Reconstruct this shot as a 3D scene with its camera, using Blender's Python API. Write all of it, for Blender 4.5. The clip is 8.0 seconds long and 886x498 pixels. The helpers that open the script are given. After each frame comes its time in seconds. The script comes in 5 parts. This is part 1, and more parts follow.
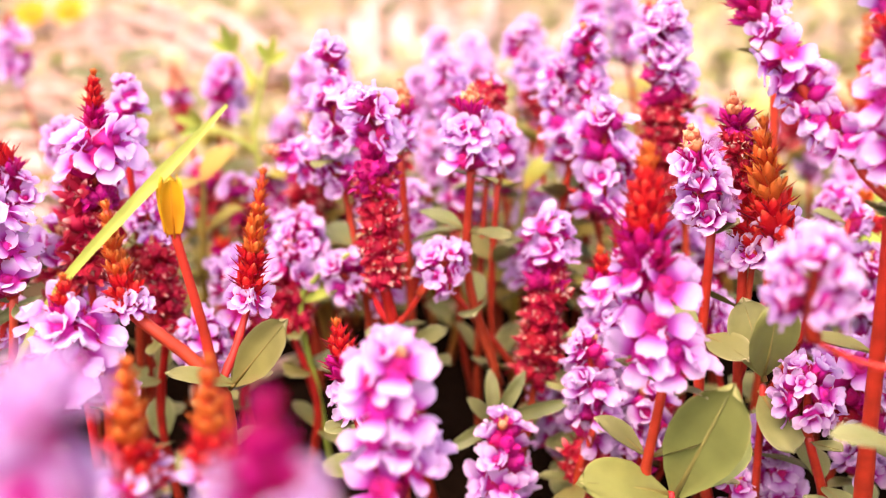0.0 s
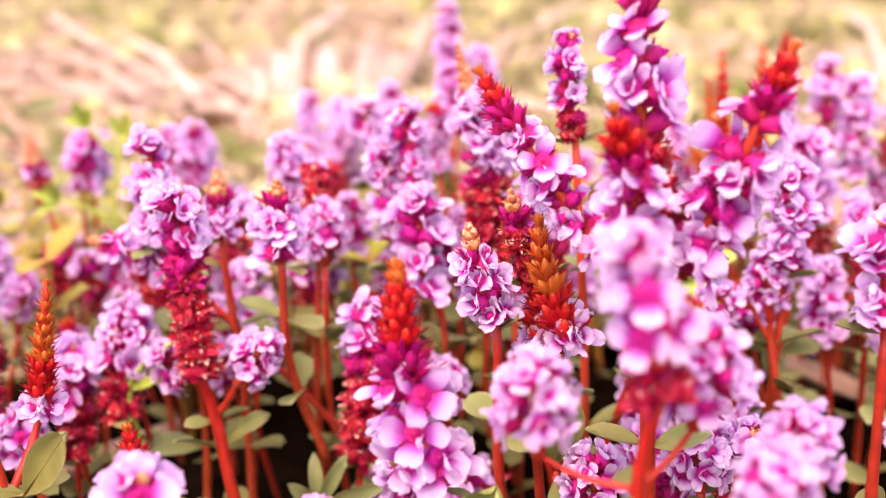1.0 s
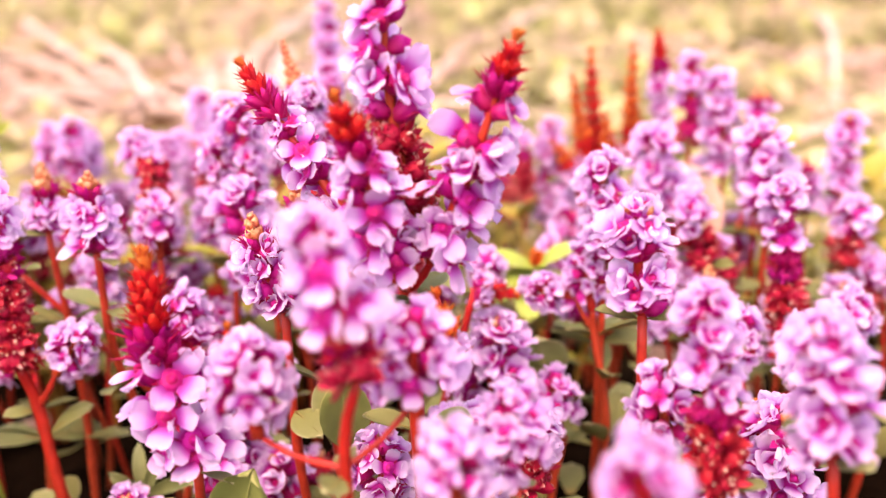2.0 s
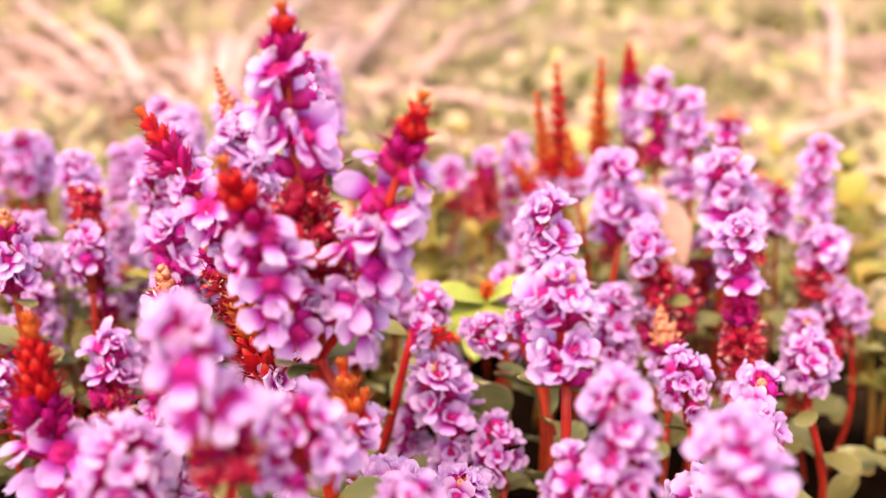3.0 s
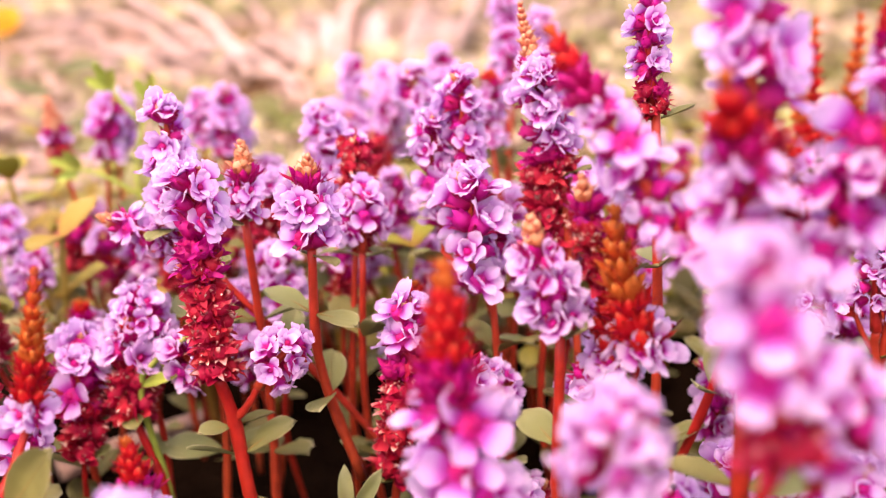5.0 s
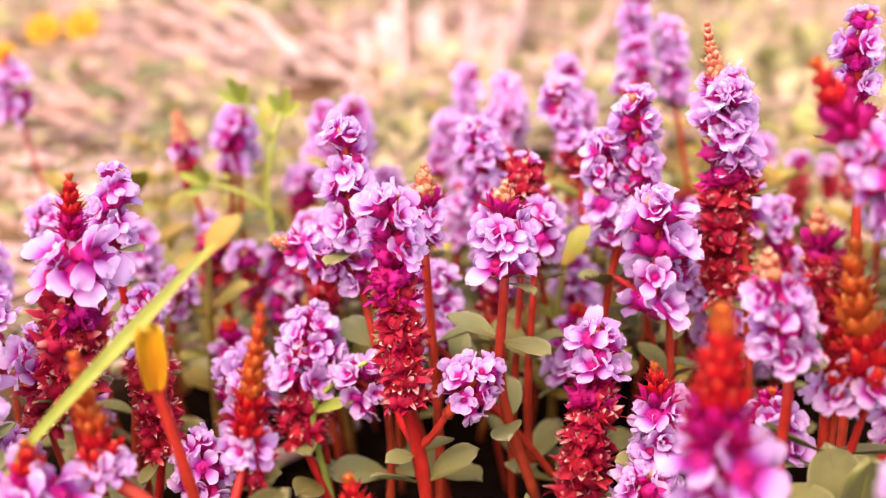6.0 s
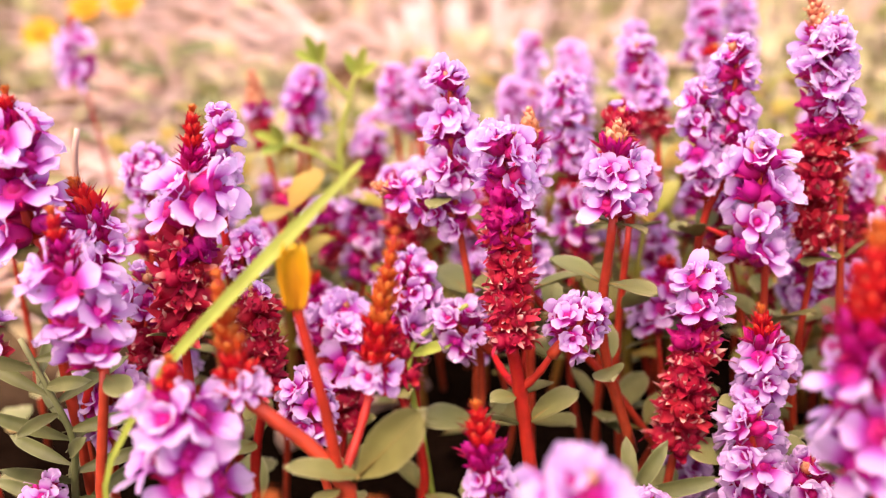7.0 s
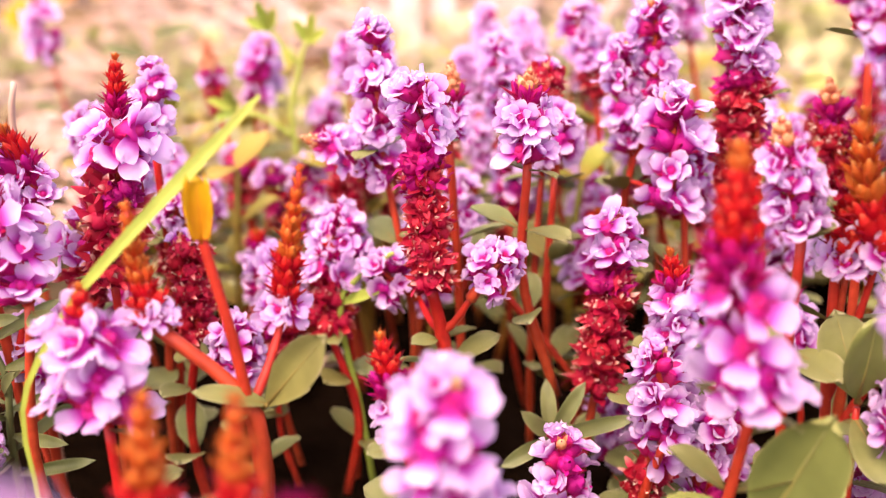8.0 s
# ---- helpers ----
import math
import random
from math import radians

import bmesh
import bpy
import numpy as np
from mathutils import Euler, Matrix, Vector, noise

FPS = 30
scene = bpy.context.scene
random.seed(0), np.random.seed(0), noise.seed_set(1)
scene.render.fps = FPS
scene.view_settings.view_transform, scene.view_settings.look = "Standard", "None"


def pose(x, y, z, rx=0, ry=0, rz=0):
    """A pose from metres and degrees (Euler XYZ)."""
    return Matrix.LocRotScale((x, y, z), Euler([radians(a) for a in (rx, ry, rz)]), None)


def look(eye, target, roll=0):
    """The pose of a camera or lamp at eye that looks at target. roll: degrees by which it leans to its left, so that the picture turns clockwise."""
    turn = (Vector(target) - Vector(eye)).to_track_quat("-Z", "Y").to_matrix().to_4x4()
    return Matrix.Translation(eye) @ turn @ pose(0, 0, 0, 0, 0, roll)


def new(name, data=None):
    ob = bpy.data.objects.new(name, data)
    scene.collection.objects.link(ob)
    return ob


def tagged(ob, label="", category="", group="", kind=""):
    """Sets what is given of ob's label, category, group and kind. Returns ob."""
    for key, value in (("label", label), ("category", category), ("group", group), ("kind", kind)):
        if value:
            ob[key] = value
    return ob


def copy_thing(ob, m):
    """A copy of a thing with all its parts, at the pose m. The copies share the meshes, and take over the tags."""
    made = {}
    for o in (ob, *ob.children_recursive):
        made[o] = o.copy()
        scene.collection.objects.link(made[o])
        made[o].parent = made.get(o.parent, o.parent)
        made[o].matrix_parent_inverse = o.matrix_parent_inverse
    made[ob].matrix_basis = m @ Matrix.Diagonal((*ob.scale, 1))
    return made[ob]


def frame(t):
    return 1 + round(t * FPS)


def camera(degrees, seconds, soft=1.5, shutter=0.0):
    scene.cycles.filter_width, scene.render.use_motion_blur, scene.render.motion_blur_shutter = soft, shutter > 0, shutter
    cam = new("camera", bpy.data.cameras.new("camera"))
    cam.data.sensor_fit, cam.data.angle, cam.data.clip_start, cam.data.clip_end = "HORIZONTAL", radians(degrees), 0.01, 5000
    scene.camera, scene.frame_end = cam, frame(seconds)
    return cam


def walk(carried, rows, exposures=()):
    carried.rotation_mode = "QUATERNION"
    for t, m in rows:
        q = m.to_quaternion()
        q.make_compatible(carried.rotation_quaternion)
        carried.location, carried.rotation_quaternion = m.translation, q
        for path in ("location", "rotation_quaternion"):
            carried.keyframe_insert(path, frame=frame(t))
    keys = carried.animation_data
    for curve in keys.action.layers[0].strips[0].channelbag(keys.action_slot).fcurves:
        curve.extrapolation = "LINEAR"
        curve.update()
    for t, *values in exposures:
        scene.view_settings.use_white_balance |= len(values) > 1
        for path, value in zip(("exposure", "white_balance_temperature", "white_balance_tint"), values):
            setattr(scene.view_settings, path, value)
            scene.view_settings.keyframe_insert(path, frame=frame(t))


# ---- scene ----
cam = camera(46.49, 8.0, 1.1)
PATH = [
    (0, (0.00000, 0.00000, 0.06600), (-0.00000, 0.09510, 0.03510), -0.00),
    (0.5, (0.00730, 0.00107, 0.07109), (0.00974, 0.09631, 0.04071), -0.30),
    (1, (0.01635, 0.00018, 0.07391), (0.01976, 0.09564, 0.04434), -0.94),
    (1.5, (0.02649, -0.00109, 0.07303), (0.02985, 0.09452, 0.04394), -0.79),
    (2, (0.03634, -0.00250, 0.07262), (0.03976, 0.09309, 0.04344), -1.14),
    (2.2, (0.03894, -0.00256, 0.07207), (0.04270, 0.09314, 0.04330), -1.10),
    (2.75, (0.04465, 0.00208, 0.07595), (0.04765, 0.09727, 0.04553), -0.85),
    (3.3, (0.04196, 0.00671, 0.07862), (0.04420, 0.10141, 0.04656), -0.60),
    (3.5, (0.03806, 0.00906, 0.07786), (0.04130, 0.10383, 0.04612), -0.42),
    (4, (0.03099, 0.01200, 0.07526), (0.03402, 0.10692, 0.04394), -0.22),
    (4.5, (0.02236, 0.01373, 0.07334), (0.02460, 0.10844, 0.04133), -0.15),
    (5, (0.01610, 0.01491, 0.07131), (0.01501, 0.10952, 0.03895), -0.35),
    (5.2, (0.01368, 0.01536, 0.07012), (0.01104, 0.11021, 0.03856), 0.11),
    (6.3, (-0.00591, 0.01803, 0.07480), (-0.00874, 0.11223, 0.04136), -0.93),
    (6.5, (-0.00890, 0.01834, 0.07343), (-0.01080, 0.11263, 0.04017), -0.42),
    (7, (-0.00969, 0.01444, 0.06895), (-0.01286, 0.10878, 0.03595), -0.16),
    (7.5, (-0.00672, 0.01242, 0.06622), (-0.01039, 0.10664, 0.03291), -0.24),
    (8, (-0.00146, 0.00989, 0.06559), (-0.00515, 0.10408, 0.03221), -0.43),
]
walk(cam, [(t, look(eye, target, roll)) for t, eye, target, roll in PATH], [(0.0, 2.44, 7550, 29), (1.0, 2.31, 7600, 28), (2.2, 2.31, 7850, 28), (3.4, 2.04, 7950, 32), (4.2, 2.14, 7850, 34), (5.2, 2.15, 7500, 34), (6.4, 2.06, 7450, 34), (7.2, 2.13, 7700, 31), (8.0, 2.32, 7750, 27)])

# a shallow depth of field, focused on the middle row of plants
cam.data.dof.use_dof = True
cam.data.dof.focus_distance = 0.093
cam.data.dof.aperture_fstop = 22.0

# ---- light: bright, hazy daylight ----
world = bpy.data.worlds.new("hazy_sky")
scene.world = world
world.use_nodes = True
wn = world.node_tree.nodes
sky = wn.new("ShaderNodeTexSky")
sky.sky_type = "NISHITA"
sky.sun_disc = False
sky.sun_elevation = radians(62)
sky.sun_rotation = radians(210)
sky.dust_density = 5.0
wn["Background"].inputs["Strength"].default_value = 0.15
world.node_tree.links.new(sky.outputs["Color"], wn["Background"].inputs["Color"])
sun_data = bpy.data.lights.new("sun", "SUN")
sun_data.energy = 0.55
sun_data.angle = radians(110)
sun_data.color = (1.0, 0.95, 0.86)
sun = new("sun", sun_data)
sun.matrix_world = look((-0.28, -0.48, 1.05), (0, 0, 0))

# ---- materials ----
def material(name):
    m = bpy.data.materials.new(name)
    m.use_nodes = True
    t = m.node_tree
    return m, t.nodes, t.links, t.nodes["Principled BSDF"]


def ramp(nodes, stops):
    n = nodes.new("ShaderNodeValToRGB")
    e = n.color_ramp.elements
    while len(e) < len(stops):
        e.new(0.5)
    for k, (p, c) in zip(e, stops):
        k.position, k.color = p, (*c, 1)
    return n


def noise_node(nodes, links, scale, detail=3.0, coords="Object"):
    tc = nodes.new("ShaderNodeTexCoord")
    n = nodes.new("ShaderNodeTexNoise")
    n.inputs["Scale"].default_value = scale
    n.inputs["Detail"].default_value = detail
    links.new(tc.outputs[coords], n.inputs["Vector"])
    return n


def mixed(nodes, links, kind, fac, a, b):
    n = nodes.new("ShaderNodeMix")
    n.data_type, n.blend_type = "RGBA", kind
    for socket, value in (("Factor", fac), (6, a), (7, b)):
        s = n.inputs[socket if socket != "Factor" else 0]
        if isinstance(value, (int, float)):
            s.default_value = value
        elif isinstance(value, tuple):
            s.default_value = (*value, 1)
        else:
            links.new(value, s)
    return n.outputs[2]


def bumped(nodes, links, bsdf, height, strength, distance):
    b = nodes.new("ShaderNodeBump")
    b.inputs["Strength"].default_value = strength
    b.inputs["Distance"].default_value = distance
    links.new(height, b.inputs["Height"])
    links.new(b.outputs["Normal"], bsdf.inputs["Normal"])


def leafy(nodes, links, bsdf, colour, amount):
    """Let part of the light through a thin blade."""
    tr = nodes.new("ShaderNodeBsdfTranslucent")
    links.new(colour, tr.inputs["Color"])
    mx = nodes.new("ShaderNodeMixShader")
    mx.inputs[0].default_value = amount
    links.new(bsdf.outputs[0], mx.inputs[1])
    links.new(tr.outputs[0], mx.inputs[2])
    links.new(mx.outputs[0], nodes["Material Output"].inputs["Surface"])


def graded(name, stops, tint, tint_amount, rough, through_light, grain, grain_amount, attribute="rim"):
    """A plant surface whose pigment runs along its length, with a tint of its own for each piece."""
    m, n, l, b = material(name)
    at = n.new("ShaderNodeAttribute")
    at.attribute_name = attribute
    r = ramp(n, stops)
    l.new(at.outputs["Fac"], r.inputs[0])
    tone = n.new("ShaderNodeAttribute")
    tone.attribute_name = "tone"
    info = n.new("ShaderNodeObjectInfo")
    add = n.new("ShaderNodeMath")
    add.operation = "ADD"
    l.new(tone.outputs["Fac"], add.inputs[0])
    l.new(info.outputs["Random"], add.inputs[1])
    fr = n.new("ShaderNodeMath")
    fr.operation = "FRACT"
    l.new(add.outputs[0], fr.inputs[0])
    sc = n.new("ShaderNodeMath")
    sc.operation = "MULTIPLY"
    sc.inputs[1].default_value = tint_amount
    l.new(fr.outputs[0], sc.inputs[0])
    c = mixed(n, l, "MIX", sc.outputs[0], r.outputs[0], tint)
    ns = noise_node(n, l, grain, 4.0)
    g = ramp(n, [(0.3, (1 - grain_amount,) * 3), (0.7, (1.0, 1.0, 1.0))])
    l.new(ns.outputs["Fac"], g.inputs[0])
    c = mixed(n, l, "MULTIPLY", 1.0, c, g.outputs[0])
    l.new(c, b.inputs["Base Color"])
    b.inputs["Roughness"].default_value = rough
    b.inputs["Specular IOR Level"].default_value = 0.22
    bumped(n, l, b, ns.outputs["Fac"], 0.35, 0.0002)
    if through_light:
        leafy(n, l, b, c, through_light)
    return m


PETAL = graded("petal", [(0.0, (0.35, 0.001, 0.12)), (0.20, (0.46, 0.006, 0.25)), (0.35, (0.59, 0.14, 0.55)), (0.52, (0.72, 0.45, 0.76)), (0.75, (0.80, 0.60, 0.84)), (1.0, (0.83, 0.66, 0.86))],
               (0.56, 0.14, 0.66), 0.26, 0.6, 0.54, 900, 0.10)
CALYX = graded("calyx", [(0.0, (0.36, 0.004, 0.05)), (0.6, (0.44, 0.005, 0.17)), (1.0, (0.52, 0.012, 0.28))],
               (0.44, 0.005, 0.04), 0.55, 0.42, 0.15, 1200, 0.3)
SPENT = graded("spent_calyx", [(0.0, (0.24, 0.003, 0.010)), (0.55, (0.42, 0.005, 0.018)), (0.74, (0.54, 0.03, 0.04)), (0.84, (0.72, 0.28, 0.22)), (0.94, (0.86, 0.62, 0.50))],
               (0.42, 0.005, 0.06), 0.6, 0.5, 0.18, 1400, 0.4)
BUD = graded("bud", [(0.0, (0.10, 0.002, 0.015)), (0.18, (0.40, 0.003, 0.03)), (0.5, (0.56, 0.006, 0.02)), (0.85, (0.62, 0.02, 0.015)), (1.0, (0.74, 0.16, 0.08))],
             (0.58, 0.02, 0.01), 0.4, 0.5, 0.20, 1300, 0.25)
BUD_TOP = graded("bud_top", [(0.0, (0.16, 0.006, 0.006)), (0.18, (0.54, 0.012, 0.010)), (0.5, (0.64, 0.07, 0.012)), (0.85, (0.68, 0.17, 0.03)), (1.0, (0.80, 0.38, 0.12))],
                 (0.56, 0.17, 0.03), 0.5, 0.5, 0.20, 1300, 0.25)
PALE_BUD = graded("pale_bud", [(0.0, (0.38, 0.01, 0.05)), (0.5, (0.52, 0.04, 0.05)), (0.8, (0.62, 0.20, 0.10)), (1.0, (0.76, 0.52, 0.32))],
                  (0.58, 0.20, 0.06), 0.5, 0.5, 0.25, 1300, 0.2)
STEM = graded("stem", [(0.0, (0.20, 0.018, 0.007)), (0.5, (0.34, 0.016, 0.009)), (1.0, (0.42, 0.010, 0.012))],
              (0.40, 0.08, 0.025), 0.5, 0.42, 0.0, 700, 0.35)
LEAF = graded("leaf", [(0.0, (0.38, 0.25, 0.08)), (0.25, (0.25, 0.28, 0.10)), (0.85, (0.34, 0.36, 0.16)), (1.0, (0.66, 0.62, 0.36))],
              (0.17, 0.13, 0.025), 0.70, 0.42, 0.34, 350, 0.28)
BROAD_LEAF = graded("broad_leaf", [(0.0, (0.34, 0.26, 0.08)), (0.25, (0.15, 0.20, 0.06)), (0.85, (0.21, 0.26, 0.08)), (1.0, (0.46, 0.46, 0.18))],
                    (0.26, 0.24, 0.06), 0.5, 0.36, 0.30, 300, 0.25)
LIME_LEAF = graded("lime_leaf", [(0.0, (0.22, 0.29, 0.04)), (0.5, (0.28, 0.38, 0.06)), (1.0, (0.44, 0.52, 0.13))],
                   (0.46, 0.46, 0.09), 0.4, 0.45, 0.2, 350, 0.25)
GREEN_LEAF = graded("narrow_leaf", [(0.0, (0.08, 0.08, 0.03)), (0.5, (0.11, 0.13, 0.045)), (1.0, (0.24, 0.25, 0.12))],
                    (0.20, 0.20, 0.08), 0.5, 0.4, 0.2, 400, 0.3)
YELLOW = graded("yellow_petal", [(0.0, (0.55, 0.16, 0.008)), (0.5, (0.64, 0.33, 0.012)), (1.0, (0.64, 0.42, 0.03))],
                (0.64, 0.30, 0.01), 0.4, 0.45, 0.3, 500, 0.2)
STRAW = graded("straw", [(0.0, (0.38, 0.25, 0.19)), (0.5, (0.52, 0.37, 0.31)), (1.0, (0.62, 0.47, 0.41))],
               (0.42, 0.21, 0.12), 0.6, 0.5, 0.12, 260, 0.3)
TURF = graded("turf_leaf", [(0.0, (0.14, 0.15, 0.03)), (0.5, (0.26, 0.29, 0.07)), (1.0, (0.40, 0.42, 0.14))],
              (0.52, 0.38, 0.27), 0.75, 0.45, 0.3, 200, 0.25)

SHOOT = graded("shoot_leaf", [(0.0, (0.34, 0.06, 0.015)), (0.2, (0.34, 0.17, 0.03)), (0.55, (0.31, 0.33, 0.05)), (1.0, (0.46, 0.45, 0.13))],
               (0.46, 0.25, 0.06), 0.6, 0.5, 0.40, 300, 0.25)


def soil_material():
    """Dark soil, painted near-black for the shade among the plants, dry thatch beyond it."""
    m, n, l, b = material("soil")
    big = noise_node(n, l, 14.0, 5.0)
    fine = noise_node(n, l, 260.0, 6.0)
    # near-black soil tones that include the deep shade between the stems
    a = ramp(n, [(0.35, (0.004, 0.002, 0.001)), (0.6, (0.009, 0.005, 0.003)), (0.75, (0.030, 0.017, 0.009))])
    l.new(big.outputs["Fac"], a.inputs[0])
    dry = ramp(n, [(0.36, (0.022, 0.010, 0.005)), (0.50, (0.12, 0.065, 0.034)), (0.66, (0.30, 0.21, 0.12))])
    l.new(big.outputs["Fac"], dry.inputs[0])
    moss = ramp(n, [(0.3, (0.03, 0.028, 0.009)), (0.55, (0.11, 0.11, 0.028)), (0.75, (0.22, 0.21, 0.07))])
    tufts = noise_node(n, l, 42.0, 6.0)
    l.new(tufts.outputs["Fac"], moss.inputs[0])
    spread = noise_node(n, l, 1.3, 5.0)
    grown = ramp(n, [(0.40, (0.0, 0.0, 0.0)), (0.60, (1.0, 1.0, 1.0))])
    l.new(spread.outputs["Fac"], grown.inputs[0])
    turf = mixed(n, l, "MIX", grown.outputs[0], dry.outputs[0], moss.outputs[0])
    # the painted shade covers the bed and fades out at a ragged edge
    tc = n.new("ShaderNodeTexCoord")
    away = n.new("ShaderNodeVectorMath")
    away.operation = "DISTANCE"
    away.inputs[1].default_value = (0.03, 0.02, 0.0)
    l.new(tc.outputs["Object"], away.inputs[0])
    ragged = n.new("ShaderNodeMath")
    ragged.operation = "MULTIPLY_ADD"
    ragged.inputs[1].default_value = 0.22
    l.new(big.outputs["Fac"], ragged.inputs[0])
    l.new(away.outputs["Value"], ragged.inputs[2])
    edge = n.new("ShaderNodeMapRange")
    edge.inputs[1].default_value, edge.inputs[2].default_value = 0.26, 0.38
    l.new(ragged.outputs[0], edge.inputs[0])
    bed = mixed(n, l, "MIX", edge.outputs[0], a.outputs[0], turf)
    f = ramp(n, [(0.3, (0.60, 0.57, 0.55)), (0.7, (1.0, 1.0, 1.0))])
    l.new(fine.outputs["Fac"], f.inputs[0])
    c = mixed(n, l, "MULTIPLY", 1.0, bed, f.outputs[0])
    l.new(c, b.inputs["Base Color"])
    b.inputs["Roughness"].default_value = 1.0
    b.inputs["Specular IOR Level"].default_value = 0.0
    bumped(n, l, b, fine.outputs["Fac"], 0.8, 0.002)
    return m


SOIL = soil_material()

# ---- mesh building ----
rng = random.Random(7)


class Shape:
    """Points, faces, the place along the piece (rim) and a tone for each point, and a material number for each face."""

    def __init__(self):
        self.v, self.f, self.rim, self.tone, self.m = [], [], [], [], []

    def add(self, points, faces, rim, mat=0, tone=0.0):
        k = len(self.v)
        self.v += [tuple(p) for p in points]
        self.f += [tuple(k + i for i in face) for face in faces]
        self.rim += list(rim)
        self.tone += [tone] * len(points)
        self.m += [mat] * len(faces)

    def put(self, other, mtx, tone=None, mat=None):
        pts = np.array(other.v) @ np.array(mtx.to_3x3()).T + np.array(mtx.translation)
        k = len(self.v)
        self.v += pts.tolist()
        self.f += [tuple(k + i for i in face) for face in other.f]
        self.rim += other.rim
        self.tone += other.tone if tone is None else [tone] * len(pts)
        self.m += other.m if mat is None else [mat] * len(other.f)

    def mesh(self, name, mats):
        me = bpy.data.meshes.new(name)
        me.from_pydata(self.v, [], self.f)
        for label, data in (("rim", self.rim), ("tone", self.tone)):
            a = me.attributes.new(label, "FLOAT", "POINT")
            a.data.foreach_set("value", np.array(data, dtype=np.float32))
        for mt in mats:
            me.materials.append(mt)
        me.polygons.foreach_set("material_index", self.m)
        me.polygons.foreach_set("use_smooth", [True] * len(self.f))
        me.update()
        return me


def tube_into(shape, pts, radii, sides=7, mat=0, rims=None, cap=True, tone=0.0):
    pts = [Vector(p) for p in pts]
    n = len(pts)
    verts, rim = [], []
    side = None
    for i, p in enumerate(pts):
        d = (pts[min(i + 1, n - 1)] - pts[max(i - 1, 0)]).normalized()
        if side is None:
            side = d.orthogonal().normalized()
        side = (side - d * side.dot(d)).normalized()
        up = d.cross(side)
        for k in range(sides):
            a = 2 * math.pi * k / sides
            verts.append(p + (side * math.cos(a) + up * math.sin(a)) * radii[i])
            rim.append(rims[i] if rims else i / (n - 1))
    faces = [(i * sides + k, i * sides + (k + 1) % sides, (i + 1) * sides + (k + 1) % sides, (i + 1) * sides + k)
             for i in range(n - 1) for k in range(sides)]
    if cap:
        faces += [tuple(reversed(range(sides))), tuple((n - 1) * sides + k for k in range(sides))]
    shape.add(verts, faces, rim, mat, tone)


def blade(length, width, curl, cup, tipness=0.5, rows=5, cols=4, base_width=0.25, wave=0.0, seed=0, ragged=0.0, point=0.0, notch=0.0):
    """A petal or leaf along +x, face up: widest towards the tip by tipness; curl bends it up, cup rolls its sides."""
    r = random.Random(seed)
    pts, rim, faces = [], [], []
    peak = 0.45 + 0.30 * tipness
    for i in range(rows + 1):
        u = math.sin(0.5 * math.pi * i / rows)
        w = base_width + (1 - base_width) * math.sin(0.5 * math.pi * min(1.0, u / peak))
        if u > peak:
            q = (u - peak) / (1.0 - peak)
            w *= (1 - point) * (math.sqrt(max(0.0, 1 - q ** 2.4)) * 0.94 + 0.06) + point * max(0.02, 1 - q ** 1.25)
        for j in range(cols + 1):
            s = 2 * j / cols - 1
            nick = ragged * r.uniform(-1, 0.6) * u ** 6
            x = length * (u - (0.06 * s * s * (u ** 3)) + nick - notch * (1 - abs(s)) ** 2 * u ** 8)
            y = 0.5 * width * w * s * (1 + ragged * r.uniform(-0.8, 0.8) * abs(s) ** 3)
            z = curl * length * u * u + cup * width * s * s * w + wave * width * math.sin(5 * u + 4 * s + seed) * u
            pts.append((x, y, z + r.uniform(-0.01, 0.01) * width))
            rim.append(u)
    for i in range(rows):
        for j in range(cols):
            a = i * (cols + 1) + j
            faces.append((a, a + cols + 1, a + cols + 2, a + 1))
    return pts, faces, rim


